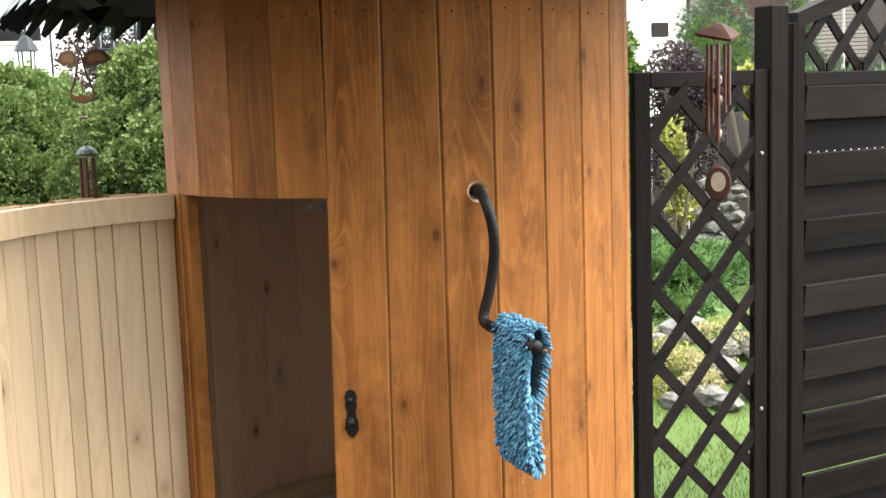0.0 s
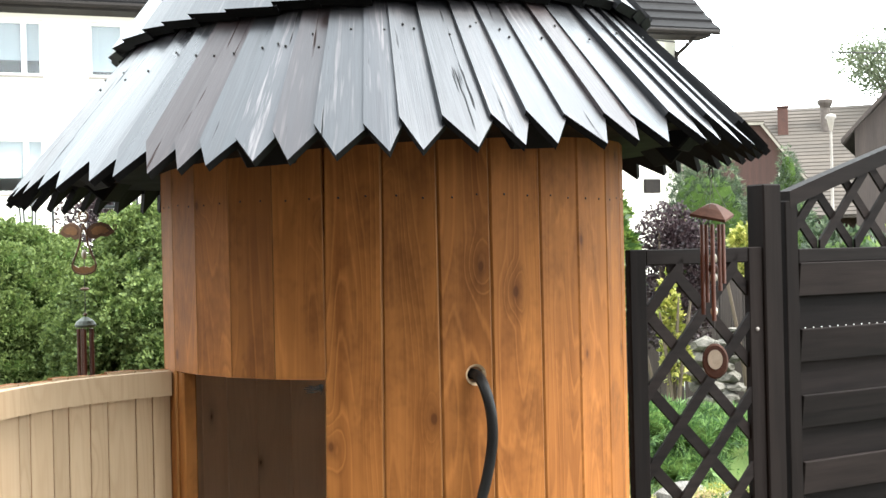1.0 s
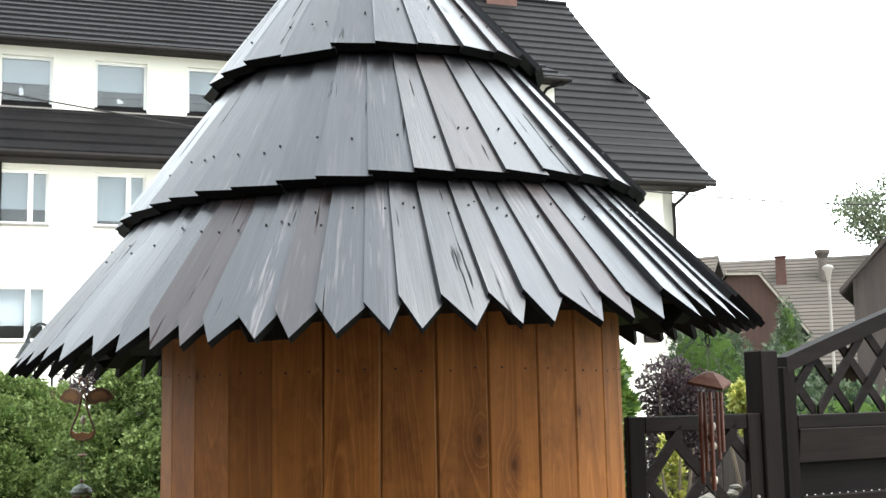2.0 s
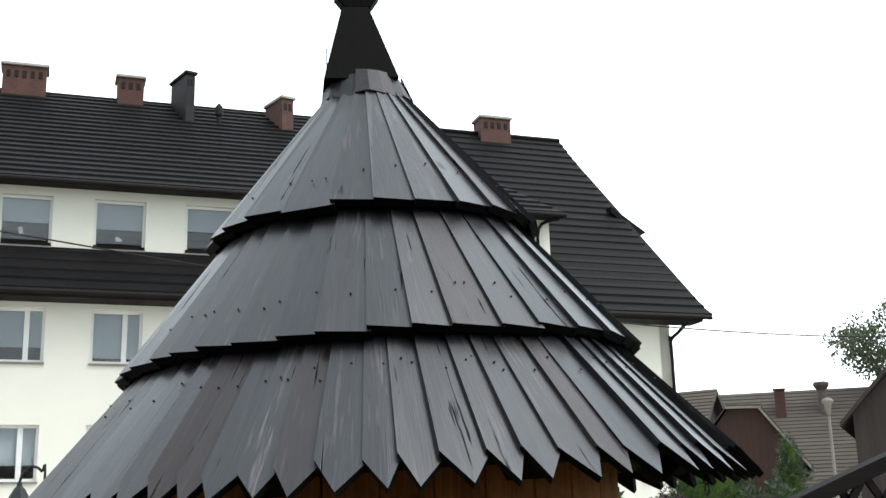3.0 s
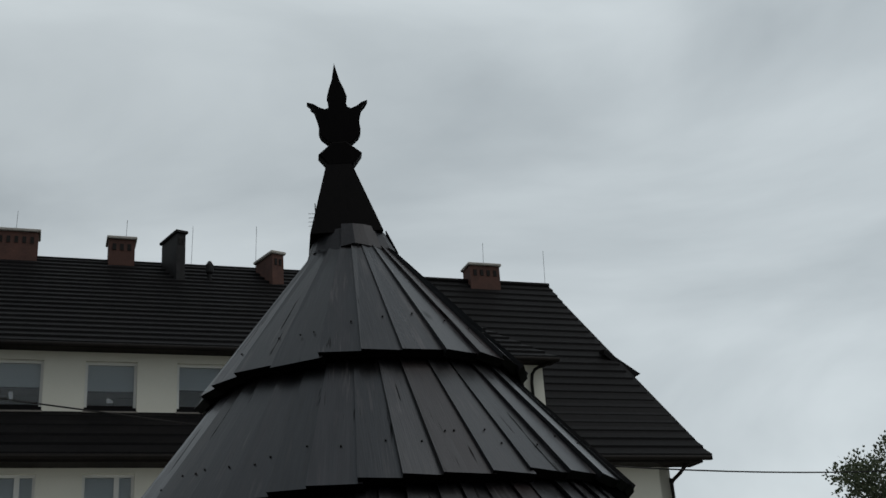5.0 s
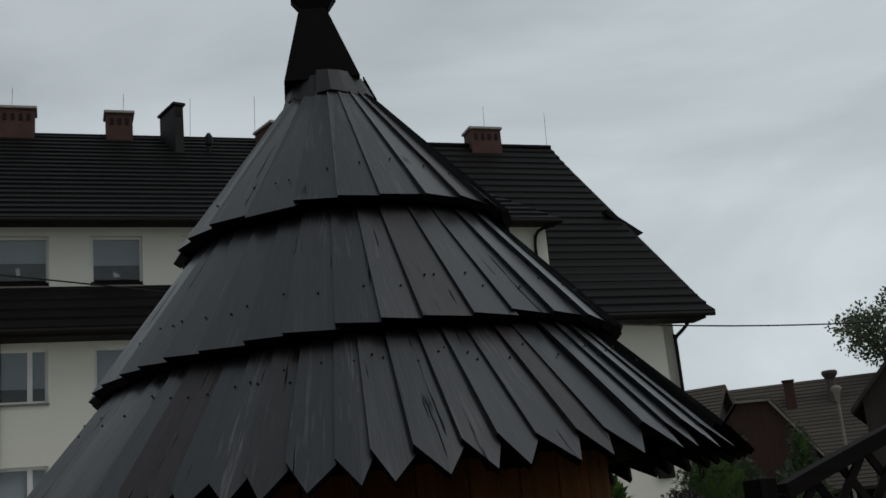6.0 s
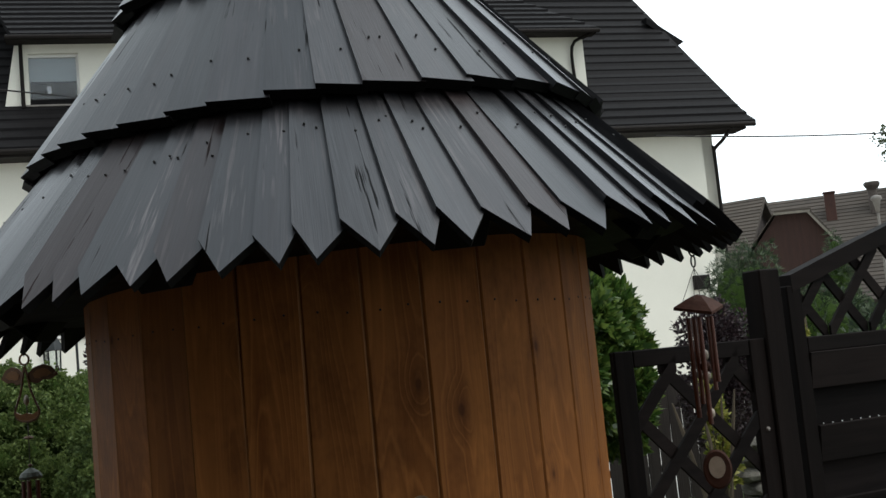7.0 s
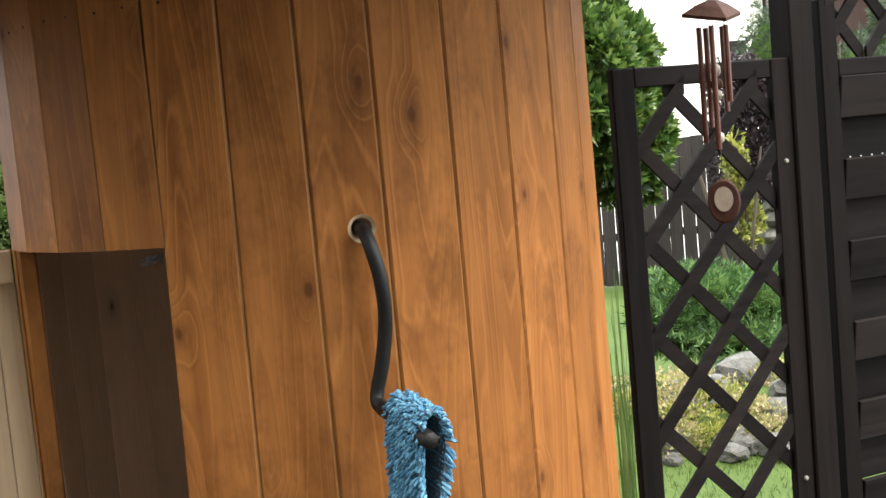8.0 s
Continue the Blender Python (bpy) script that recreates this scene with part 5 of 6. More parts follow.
VERGE = plain("pale_weathered_board", (0.14, 0.125, 0.105), (0.30, 0.275, 0.235), 3, (0.8, 0.95), 0.3, stretch=(1, 1, 0.3))
for x0, z0, x1, z1 in ((0.24, 5.70, 1.90, 3.44), (-0.88, 5.74, 0.32, 5.70)):
    bm = bmesh.new()
    prism(bm, [(x0, z0), (x1, z1), (x1 + 0.04, z1 + 0.08), (x0 + 0.03, z0 + 0.08)], 0.06, pose(0, -0.24, 0))
    part("verge_board", bm, VERGE, shed, "pale weathered verge board")
bm = bmesh.new()
for cx, cz, sx, sz in ((0, -0.29, 0.42, 0.06), (0, 0.29, 0.42, 0.06), (-0.18, 0, 0.06, 0.52), (0.18, 0, 0.06, 0.52), (0, 0, 0.04, 0.52)):
    add_box(bm, (sx, 0.06, sz), pose(1.02 + cx, -0.03, 3.72 + cz))
win = part("window", bm, FRAME, shed, "small white shed window")
part("pane", box_bm((0.30, 0.02, 0.52), pose(1.02, -0.02, 3.72)), NEAR_BLACK, win, "dark window pane")
bm = bmesh.new()
prism(bm, [(-2.2, 2.55), (1.7, 2.55), (1.7, 2.62), (-2.2, 3.05)], 0.9, pose(0, -0.45, 0))
part("lean_to_roof", bm, OLDTILE, shed, "weathered lean-to roof")
r = 40.0
p = P(26.6, 0, r)
barn = gabled_house("barn", "dark weathered timber barn with a broad gable", pose(p.x, p.y, 0, 0, 0, -26), 6.0, 9.0, 5.2, P(26.6, 9.6, r).z, BARN, BARN, across=True, over=0.4)
# street lamp
p = P(21.25, 0, 30.0)
lamp = thing("street_lamp", "slim grey street lamp with a pale head", "lamp")
bm = bmesh.new()
top = P(21.25, 5.05, 30.0).z
add_tube(bm, [(p.x, p.y, 0), (p.x, p.y, 1.2), (p.x, p.y, top)], [0.055, 0.042, 0.030], 10)
part("pole", bm, SILL, lamp)
bm = bmesh.new()
lathe(bm, [(0.04, -0.28), (0.09, 0.0), (0.14, 0.04), (0.11, 0.11), (0.03, 0.14)], 14, pose(p.x, p.y, top + 0.3))
part("head", bm, SILL, lamp, "pale grey lamp head", smooth=True)


def tree(name, label, at, top, crown_r, n, leaf, mat, seed, blobs=9):
    rnd = random.Random(seed)
    ob = thing(name, label, "tree")
    bm = bmesh.new()
    h = top - at.z
    add_tube(bm, smooth_line([at, at + Vector((0.05 * h * 0.3, 0, h * 0.35)), at + Vector((0, 0, h * 0.85))], 4), [0.035 * h * (1 - 0.09 * k) for k in range(9)], 8)
    bl = []
    for k in range(blobs):
        a = 2 * math.pi * k / blobs + rnd.uniform(-0.4, 0.4)
        z = h * rnd.uniform(0.45, 0.88)
        rr = crown_r * rnd.uniform(0.35, 0.85)
        c = at + Vector((rr * math.cos(a), rr * math.sin(a), z))
        add_tube(bm, smooth_line([at + Vector((0, 0, z * 0.6)), at + Vector((rr * 0.5 * math.cos(a), rr * 0.5 * math.sin(a), z * 0.85)), c], 3), [0.014 * h, 0.012 * h, 0.010 * h, 0.008 * h, 0.006 * h, 0.004 * h, 0.002 * h], 6)
        s = crown_r * rnd.uniform(0.28, 0.50)
        bl.append((tuple(c), (s, s, s * 0.8)))
    part("trunk", bm, TWIG, ob)
    foliage("crown", bl, n, leaf, leaf * 0.35, mat, ob, seed, shell=0.8, lump=0.35, fan=2)
    return ob


p = P(24.5, 0, 58.0)
p.z = 0
tree("tree", "airy green tree behind the houses", p, P(24.5, 10.2, 58.0).z, 2.9, 9000, 0.15, FARTREE, 11, blobs=14)
for k, (az, top, r, cr) in enumerate(((27.5, 8.0, 66.0, 4.0), (-30.0, 7.0, 60.0, 4.0))):
    p = P(az, 0, r)
    p.z = 0
    tree("tree", "leafy green tree in the distance", p, P(az, top, r).z, cr, 7000, 0.20, FARTREE, 20 + k, blobs=14)

p = P(19.3, 0, 22.0)
bush("conifer", "slim dusky green conifer before the timber shed", [((p.x, p.y, 1.1), (0.50, 0.5, 1.0)), ((p.x, p.y, 2.0), (0.34, 0.34, 0.8)), ((p.x, p.y, 2.7), (0.18, 0.18, 0.6))], 3000, 0.11, 0.010, CONIFER, 39, category="tree", shell=0.6, fan=4, lump=0.35)

# ---- fence, post and trellis gate ----
RUN = radians(26)
GATE = Matrix.Translation((0.677, 0.277, 0)) @ Matrix.Rotation(RUN, 4, "Z")
gate = thing("trellis_gate", "narrow dark brown trellis gate with diagonal laths", "gate", GATE)
for s0, s1 in ((-0.054, 0.003), (0.370, 0.424)):
    part("stile", box_bm((s1 - s0, 0.022, 1.50), pose((s0 + s1) / 2, 0.011, 0.832), 0.003), FENCE_UP, gate)
part("top_rail", box_bm((0.367, 0.020, 0.043), pose(0.1865, 0.0115, 1.560), 0.003), FENCE, gate)
part("bottom_rail", box_bm((0.367, 0.020, 0.055), pose(0.1865, 0.0115, 0.11), 0.003), FENCE, gate)


def lath(parent, x0, z0, slope, lo, hi, zlo, zhi, w, y, t=0.009, mat=FENCE):
    """A diagonal lath through (x0, z0) with upright ends, kept inside the frame."""
    xs = [lo, hi]
    for z in (zlo, zhi):
        x = x0 + (z - z0) / slope
        if slope > 0:
            xs = [max(xs[0], x), xs[1]] if z == zlo else [xs[0], min(xs[1], x)]
        else:
            xs = [xs[0], min(xs[1], x)] if z == zlo else [max(xs[0], x), xs[1]]
    if xs[1] - xs[0] < 0.02:
        return
    h = w / 2 * math.sqrt(1 + slope * slope)
    a, b = z0 + (xs[0] - x0) * slope, z0 + (xs[1] - x0) * slope
    bm = bmesh.new()
    prism(bm, [(xs[0], a - h), (xs[1], b - h), (xs[1], b + h), (xs[0], a + h)], t, pose(0, y, 0))
    part("lath", bm, mat, parent)


for k in range(-7, 8):
    lath(gate, 0.03, 0.7965 + 0.2125 * k, 1.07, 0.0, 0.373, 0.14, 1.542, 0.031, 0.006)
    lath(gate, 0.02, 0.990 + 0.2055 * k, -0.99, 0.0, 0.373, 0.14, 1.542, 0.031, 0.0155)
bm = bmesh.new()
for z in (1.347, 0.60):
    lathe(bm, [(0.006, 0.0), (0.005, 0.004), (0.002, 0.005)], 8, pose(0.397, 0.0, z, 90))
tagged(part("screw", bm, SILL, gate), "pale screw heads", kind="stuff")

post = thing("fence_post", "square dark brown fence post beside the trellis gate", "post", Matrix.Translation((1.077, 0.500, 0)) @ Matrix.Rotation(RUN, 4, "Z"))
part("shaft", box_bm((0.070, 0.070, 1.762), pose(0, 0, 0.881), 0.004), FENCE_UP, post)

PANEL = Matrix.Translation((1.189, 0.585, 0)) @ Matrix.Rotation(RUN, 4, "Z")
panel = thing("louvred_fence", "dark brown louvred fence with arched trellis top", "fence", PANEL)
S0, S1 = -0.050, 1.75
part("stile", box_bm((0.052, 0.046, 1.66), pose(S0 + 0.026, 0, 0.885), 0.003), FENCE_UP, panel)
part("stile", box_bm((0.052, 0.046, 1.66), pose(S1 - 0.026, 0, 0.885), 0.003), FENCE_UP, panel)
part("rail", box_bm((S1 - S0 - 0.104, 0.044, 0.042), pose((S0 + S1) / 2, 0, 1.552), 0.003), FENCE, panel)
for k in range(8):
    zt = 1.532 - 0.1970 * k
    part("slat", box_bm((S1 - S0 - 0.106, 0.014, 0.100), pose((S0 + S1) / 2, -0.016, zt - 0.050, 7), 0.002), FENCE, panel)
    part("slat", box_bm((S1 - S0 - 0.106, 0.014, 0.118), pose((S0 + S1) / 2, 0.020, zt - 0.149, 0), 0.002), FENCE, panel)


def arch_z(s):
    return 1.746 + 0.335 * s - 0.03 * s * s


bm = bmesh.new()
n = 30
rows = []
for k in range(n + 1):
    s = S0 + 0.02 + (S1 - S0 - 0.04) * k / n
    z = arch_z(s)
    rows.append([bm.verts.new((s, y, z + h)) for y, h in ((-0.024, -0.040), (0.024, -0.040), (0.024, 0.008), (-0.024, 0.008))])
for a, b in zip(rows, rows[1:]):
    for j in range(4):
        bm.faces.new((a[j], a[(j + 1) % 4], b[(j + 1) % 4], b[j]))
bm.faces.new(rows[0][::-1])
bm.faces.new(rows[-1])
part("arch", bm, FENCE, panel)
for k in range(-2, 14):
    x0 = 0.10 + 0.150 * k
    for sl, y in ((1.15, -0.010), (-1.15, 0.001)):
        if sl > 0:
            x_lo, x = x0, x0
            while x < S1 - 0.05 and 1.577 + (x - x0) * sl < arch_z(x) - 0.03:
                x += 0.005
            lo, hi = max(x_lo, S0 + 0.05), x
        else:
            x_lo, x = x0, x0
            while x > S0 + 0.05 and 1.577 + (x - x0) * sl < arch_z(x) - 0.03:
                x -= 0.005
            lo, hi = x, min(x0, S1 - 0.05)
        if hi - lo > 0.02:
            h = 0.014 * math.sqrt(1 + sl * sl)
            za, zb = 1.577 + (lo - x0) * sl, 1.577 + (hi - x0) * sl
            bm = bmesh.new()
            prism(bm, [(lo, za - h), (hi, zb - h), (hi, zb + h), (lo, za + h)], 0.009, pose(0, y, 0))
            part("lath", bm, FENCE, panel)
# drops of water along one slat, their glint painted as opaque white
bm = bmesh.new()
for k in range(46):
    bmesh.ops.create_icosphere(bm, subdivisions=1, radius=0.0022, matrix=Matrix.Translation((0.02 + 0.034 * k, -0.0235, 1.3375)))
tagged(part("water_drops", bm, FRAME, panel), "row of water drops on a slat, opaque white for their glint", kind="stuff")

# the next panel runs on past the edge of view
far_post = thing("fence_post", "square dark brown fence post at the panel's far end", "post", PANEL @ pose(1.80, 0, 0))
part("shaft", box_bm((0.070, 0.070, 1.762), pose(0, 0, 0.876), 0.004), FENCE_UP, far_post)

# ---- plain unseen wall added behind the path to block low sky light ----
PLASTER = plain("grey_brown_render", (0.13, 0.120, 0.105), (0.21, 0.197, 0.175), 1.5, (0.8, 0.95), 0.3, vary=(1, 1))
bm = bmesh.new()
add_box(bm, (12.0, 0.3, 6.0), pose(-2.8, -6.06, 3.0, 0, 0, 8))
add_box(bm, (0.3, 6.0, 5.0), pose(-9.4, -3.9, 2.5, 0, 0, 8))
tagged(part("wall_south", bm, PLASTER), "plain grey-brown wall, added unseen to block low sky light", "wall", kind="structure")

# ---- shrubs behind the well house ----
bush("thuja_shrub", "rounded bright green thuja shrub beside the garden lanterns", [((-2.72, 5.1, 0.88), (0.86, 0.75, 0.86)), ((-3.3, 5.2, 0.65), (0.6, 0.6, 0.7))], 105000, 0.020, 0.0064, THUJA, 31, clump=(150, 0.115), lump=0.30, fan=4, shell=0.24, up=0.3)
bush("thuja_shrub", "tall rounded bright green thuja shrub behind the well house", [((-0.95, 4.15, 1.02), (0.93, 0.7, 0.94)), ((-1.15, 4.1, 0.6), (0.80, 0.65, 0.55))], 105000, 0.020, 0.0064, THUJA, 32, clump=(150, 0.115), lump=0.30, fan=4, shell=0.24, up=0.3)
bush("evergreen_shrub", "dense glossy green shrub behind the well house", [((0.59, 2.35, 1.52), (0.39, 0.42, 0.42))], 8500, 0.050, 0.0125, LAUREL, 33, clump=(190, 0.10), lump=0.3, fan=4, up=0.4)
bush("purple_shrub", "dark purple-leaved shrub before the house wall", [((2.54, 7.7, 1.66), (0.27, 0.3, 0.30)), ((2.78, 7.8, 1.50), (0.28, 0.3, 0.32)), ((2.6, 7.7, 1.1), (0.35, 0.35, 0.5))], 9000, 0.036, 0.011, PURPLE, 34, core=False, shell=0.9, fan=2)
bush("purple_shrub", "dark purple shrub behind the thuja shrubs", [((-2.72, 8.2, 2.02), (0.36, 0.4, 0.50)), ((-2.55, 8.3, 1.6), (0.42, 0.4, 0.55))], 4200, 0.042, 0.012, PURPLE, 35, core=False, shell=1.0, fan=2, up=0.6)
bush("pine_shrub", "soft green young pine beside the purple shrub", [((3.45, 9.6, 1.72), (0.46, 0.5, 0.85)), ((4.1, 9.7, 1.5), (0.55, 0.55, 0.62)), ((4.2, 9.8, 1.0), (0.8, 0.7, 0.8))], 8500, 0.07, 0.007, CONIFER, 36, shell=0.6, fan=4)
bush("golden_shrub", "small golden yellow shrub behind the trellis gate", [((2.86, 6.4, 1.60), (0.13, 0.13, 0.12)), ((2.88, 6.4, 1.42), (0.07, 0.07, 0.14))], 420, 0.05, 0.018, YELLOW, 37, core=False, shell=0.8)
bush("golden_shrub", "slender golden yellow shrub seen through the trellis", [((2.10, 5.9, 1.06), (0.08, 0.08, 0.30)), ((2.14, 5.9, 0.72), (0.10, 0.10, 0.20))], 420, 0.05, 0.018, YELLOW, 38, core=False, shell=0.8)
for k, (x, y, r, z, mat) in enumerate(((3.5, 5.2, 0.55, 1.05, LAUREL), (4.3, 5.9, 0.6, 1.15, THUJA), (5.2, 6.6, 0.7, 1.1, LAUREL), (4.0, 7.2, 0.6, 1.25, CONIFER), (6.3, 8.0, 0.8, 1.3, JUNIPER))):
    bush("garden_shrub", "mixed green garden shrub behind the fence panel", [((x, y, z), (r, r * 0.9, r * 0.8)), ((x + 0.2, y, z * 0.55), (r, r * 0.9, z * 0.5))], 2200, 0.07, 0.018, mat, 40 + k, lump=0.3, core=mat is not YELLOW, shell=0.5)
bush("creeping_juniper", "low plumed green juniper behind the rockery", [((1.75, 4.2, 0.42), (0.34, 0.30, 0.15)), ((1.45, 4.1, 0.52), (0.28, 0.25, 0.14)), ((1.26, 4.0, 0.42), (0.20, 0.20, 0.13)), ((2.02, 4.3, 0.46), (0.20, 0.2, 0.11)), ((1.55, 4.0, 0.28), (0.36, 0.28, 0.10))], 4200, 0.055, 0.0055, JUNIPER, 50, lump=0.35, fan=5, shell=0.6, up=0.6)

# ---- garden seen through the trellis ----
GRAVEL = plain("pale_gravel", (0.40, 0.385, 0.35), (0.58, 0.56, 0.52), 3, (0.85, 0.95), 0.4, 0.01, vary=(1, 1))
STONE = plain("grey_white_field_stone", (0.034, 0.031, 0.027), (0.220, 0.205, 0.182), 16, (0.75, 0.95), 0.9, 0.03, vary=(0.7, 1.2))
OLDSTONE = plain("mossy_weathered_stone", (0.045, 0.042, 0.034), (0.210, 0.195, 0.165), 16, (0.85, 0.95), 0.8, 0.03, vary=(0.75, 1.2))
rnd = random.Random(8)


def rock(size, seed):
    bm = bmesh.new()
    bmesh.ops.create_icosphere(bm, subdivisions=2, radius=1.0)
    o = Vector((seed * 3.1, seed * 1.7, 0))
    for v in bm.verts:
        v.co *= 1 + 0.38 * noise.noise(v.co * 1.3 + o) + 0.24 * noise.noise(v.co * 3.1 + o)
        v.co.x *= size[0]
        v.co.y *= size[1]
        v.co.z *= size[2]
    return bm


for k in range(64):
    x = 0.80 + 2.4 * rnd.random()
    y = 2.62 - 0.10 * (x - 1.2) + (rnd.uniform(-0.10, 0.10) if k < 34 else rnd.uniform(0.15, 0.75))
    s = rnd.uniform(0.035, 0.085) if k < 60 else 0.13
    ob = part("rock", rock((s * rnd.uniform(0.9, 1.5), s, s * rnd.uniform(0.6, 0.95)), k), STONE)
    ob.matrix_world = Matrix.Translation((x, y, mound(x, y) + s * 0.35)) @ Matrix.Rotation(rnd.uniform(0, 6.28), 4, "Z")
    tagged(ob, "grey-white field stone edging the rockery", "stone", "rockery stones")
for k in range(110):
    x, y = rnd.uniform(0.80, 2.9), rnd.uniform(2.62, 3.85)
    r = rnd.uniform(0.08, 0.17)
    ob = thing("alpine_plant", "low cushion of alpine plants among the stones", "plant", group="alpine plants")
    foliage("cushion", [((x, y, mound(x, y) + 0.04), (r, r, r * 0.55))], 330, 0.020, 0.0045, JUNIPER if k % 7 == 0 else YELLOW if k % 7 in (1, 2) else SEDUM, ob, 60 + k, shell=0.4, fan=3)
# stacked flat stones beside the lantern
stack = thing("stone_stack", "stack of flat grey-white stones in the garden", "garden ornament", pose(2.38, 6.0, 0))
for k in range(8):
    s = 0.20 - 0.012 * k
    ob = part("stone", rock((s, s * 0.8, 0.062), 200 + k), OLDSTONE, stack)
    ob.matrix_local = Matrix.Translation((0.03 * math.sin(k * 2.1), 0, 0.06 + 0.108 * k)) @ Matrix.Rotation(k * 1.3, 4, "Z")
rnd = random.Random(9)
for k, (x, y) in enumerate(((2.6, 4.6), (3.0, 5.2))):
    ob = thing("daisy_plant", "white flowering plant beside the rockery", "plant", group="flowering plants")
    foliage("leaves", [((x, y, 0.28 + mound(x, y)), (0.16, 0.16, 0.26))], 160, 0.16, 0.014, LAUREL, ob, 90 + k, shell=0.9, fan=2, up=0.8)
    if k == 0:
        foliage("flowers", [((x, y, 0.62 + mound(x, y)), (0.09, 0.09, 0.05))], 40, 0.035, 0.012, PETAL, ob, 95 + k, shell=0.6, fan=3, up=0.6)
# tall sword leaves beside the gate
ob = thing("iris_clump", "clump of tall green sword-shaped leaves", "plant")
pieces = []
for k in range(16):
    x, y, a = 0.672 + rnd.uniform(-0.02, 0.022), 0.95 + rnd.uniform(-0.1, 0.1), rnd.uniform(0, 6.28)
    h, lean, w = rnd.uniform(0.65, 1.10), rnd.uniform(0.01, 0.06), 0.0065
    dx, dy = math.cos(a), math.sin(a)
    vs, fs = [], []
    for i in range(5):
        s = i / 4
        c = (x + dx * lean * s * s, y + dy * lean * s * s, h * s)
        ww = w * (1 - s) + 0.001
        vs += [(c[0] - dy * ww, c[1] + dx * ww, c[2]), (c[0] + dy * ww, c[1] - dx * ww, c[2])]
        if i:
            fs.append((2 * i - 2, 2 * i - 1, 2 * i + 1, 2 * i))
    pieces.append((vs, fs))
leafy("leaves", pieces, GRASS, ob)
tagged(grass_blades("lawn_grass", 0.6, 3.4, 0.7, 2.6, 16000, 0.035, GRASS, 4), "short mown grass blades", "grass", kind="stuff")
tagged(grass_blades("lawn_grass", 1.5, 4.5, 5.6, 8.5, 6000, 0.05, GRASS, 5), "short mown grass blades", "grass", kind="stuff")

# taller heap of rounded stones behind the first
cairn = thing("stone_stack", "taller stack of rounded grey-white stones in the garden", "garden ornament", pose(2.66, 6.25, 0))
z = 0.0
for k in range(12):
    s = 0.125 - 0.007 * k
    h = s * (0.52 + 0.10 * math.sin(k * 2.7))
    ob = part("stone", rock((s, s * 0.85, h), 240 + k), OLDSTONE, cairn)
    ob.matrix_local = Matrix.Translation((0.035 * math.sin(k * 1.9), 0, z + h * 0.9)) @ Matrix.Rotation(k * 1.7, 4, "Z")
    z += h * 1.72
# pale gravel yard before the house
bm = bmesh.new()
add_box(bm, (60.0, 21.0, 0.05), pose(4.0, 21.0, -0.005, 0, 0, 16))
tagged(part("pavement", bm, GRAVEL), "pale gravel yard before the apartment house", "pavement", kind="structure")
# picket fence behind the garden
pickets = thing("picket_fence", "old dark picket fence behind the garden", "fence", pose(0.7, 8.3, 0, 0, 0, 6))
for z in (0.45, 1.05):
    part("rail", box_bm((3.4, 0.04, 0.07), pose(1.6, 0.03, z), 0.004), BARN, pickets)
for k in range(27):
    part("picket", box_bm((0.118, 0.022, 1.30 + 0.02 * math.sin(k * 2.1)), pose(0.0 + 0.125 * k, 0, 0.66, 0, 0.6 * math.sin(k * 1.3)), 0.003), BARN, pickets)

# ---- garden lanterns on poles by the house ----
METAL = plain("dark_grey_metal", (0.012, 0.014, 0.015), (0.03, 0.034, 0.035), 12, (0.55, 0.75), 0.2, spec=0.25)


def clear_build(nodes, links, bsdf):
    bsdf.inputs["Base Color"].default_value = (0.9, 0.93, 0.93, 1)
    bsdf.inputs["Transmission Weight"].default_value = 1.0
    bsdf.inputs["IOR"].default_value = 1.1


CLEAR = material("clear_lantern_glass", clear_build, 0.05)


def pole_lantern(at, top, roof_h):
    ob = thing("garden_lantern", "grey metal garden lantern hung from a hooked pole", "lantern", pose(at.x, at.y, 0), group="garden lanterns")
    bm = bmesh.new()
    add_tube(bm, smooth_line([(0.20, 0, 0), (0.20, 0, top - 0.05), (0.17, 0, top + 0.10), (0.09, 0, top + 0.14), (0.02, 0, top + 0.08), (0.0, 0, top + 0.02)], 5), 0.011, 8)
    part("pole", bm, METAL, ob)
    bm = bmesh.new()
    lathe(bm, [(0.105, -roof_h - 0.012), (0.10, -roof_h), (0.045, -0.035), (0.025, -0.015), (0.018, 0.02)], 6, pose(0, 0, top))
    part("cap", bm, METAL, ob)
    z0 = top - roof_h - 0.17
    for k in range(4):
        a = radians(45 + 90 * k)
        bm = bmesh.new()
        add_rod(bm, (0.065 * math.cos(a), 0.065 * math.sin(a), z0), (0.072 * math.cos(a), 0.072 * math.sin(a), top - roof_h - 0.01), 0.008, seg=6)
        part("corner_bar", bm, METAL, ob)
        b = radians(90 * k)
        pane = part("pane", box_bm((0.090, 0.003, 0.145), Matrix.Translation((0.047 * math.cos(b), 0.047 * math.sin(b), z0 + 0.080)) @ Matrix.Rotation(b + math.pi / 2, 4, "Z")), CLEAR, ob)
        pane.visible_shadow = False
    part("base", box_bm((0.125, 0.125, 0.02), pose(0, 0, z0), 0.004), METAL, ob)
    return ob


pole_lantern(Vector((-2.95, 6.78, 0)), 2.17, 0.13)
p = P(-13.5, 0, 8.6, (0, -2.8, 1.55))
pole_lantern(p, P(-13.5, 4.3, 8.6, (0, -2.8, 1.55)).z, 0.07)

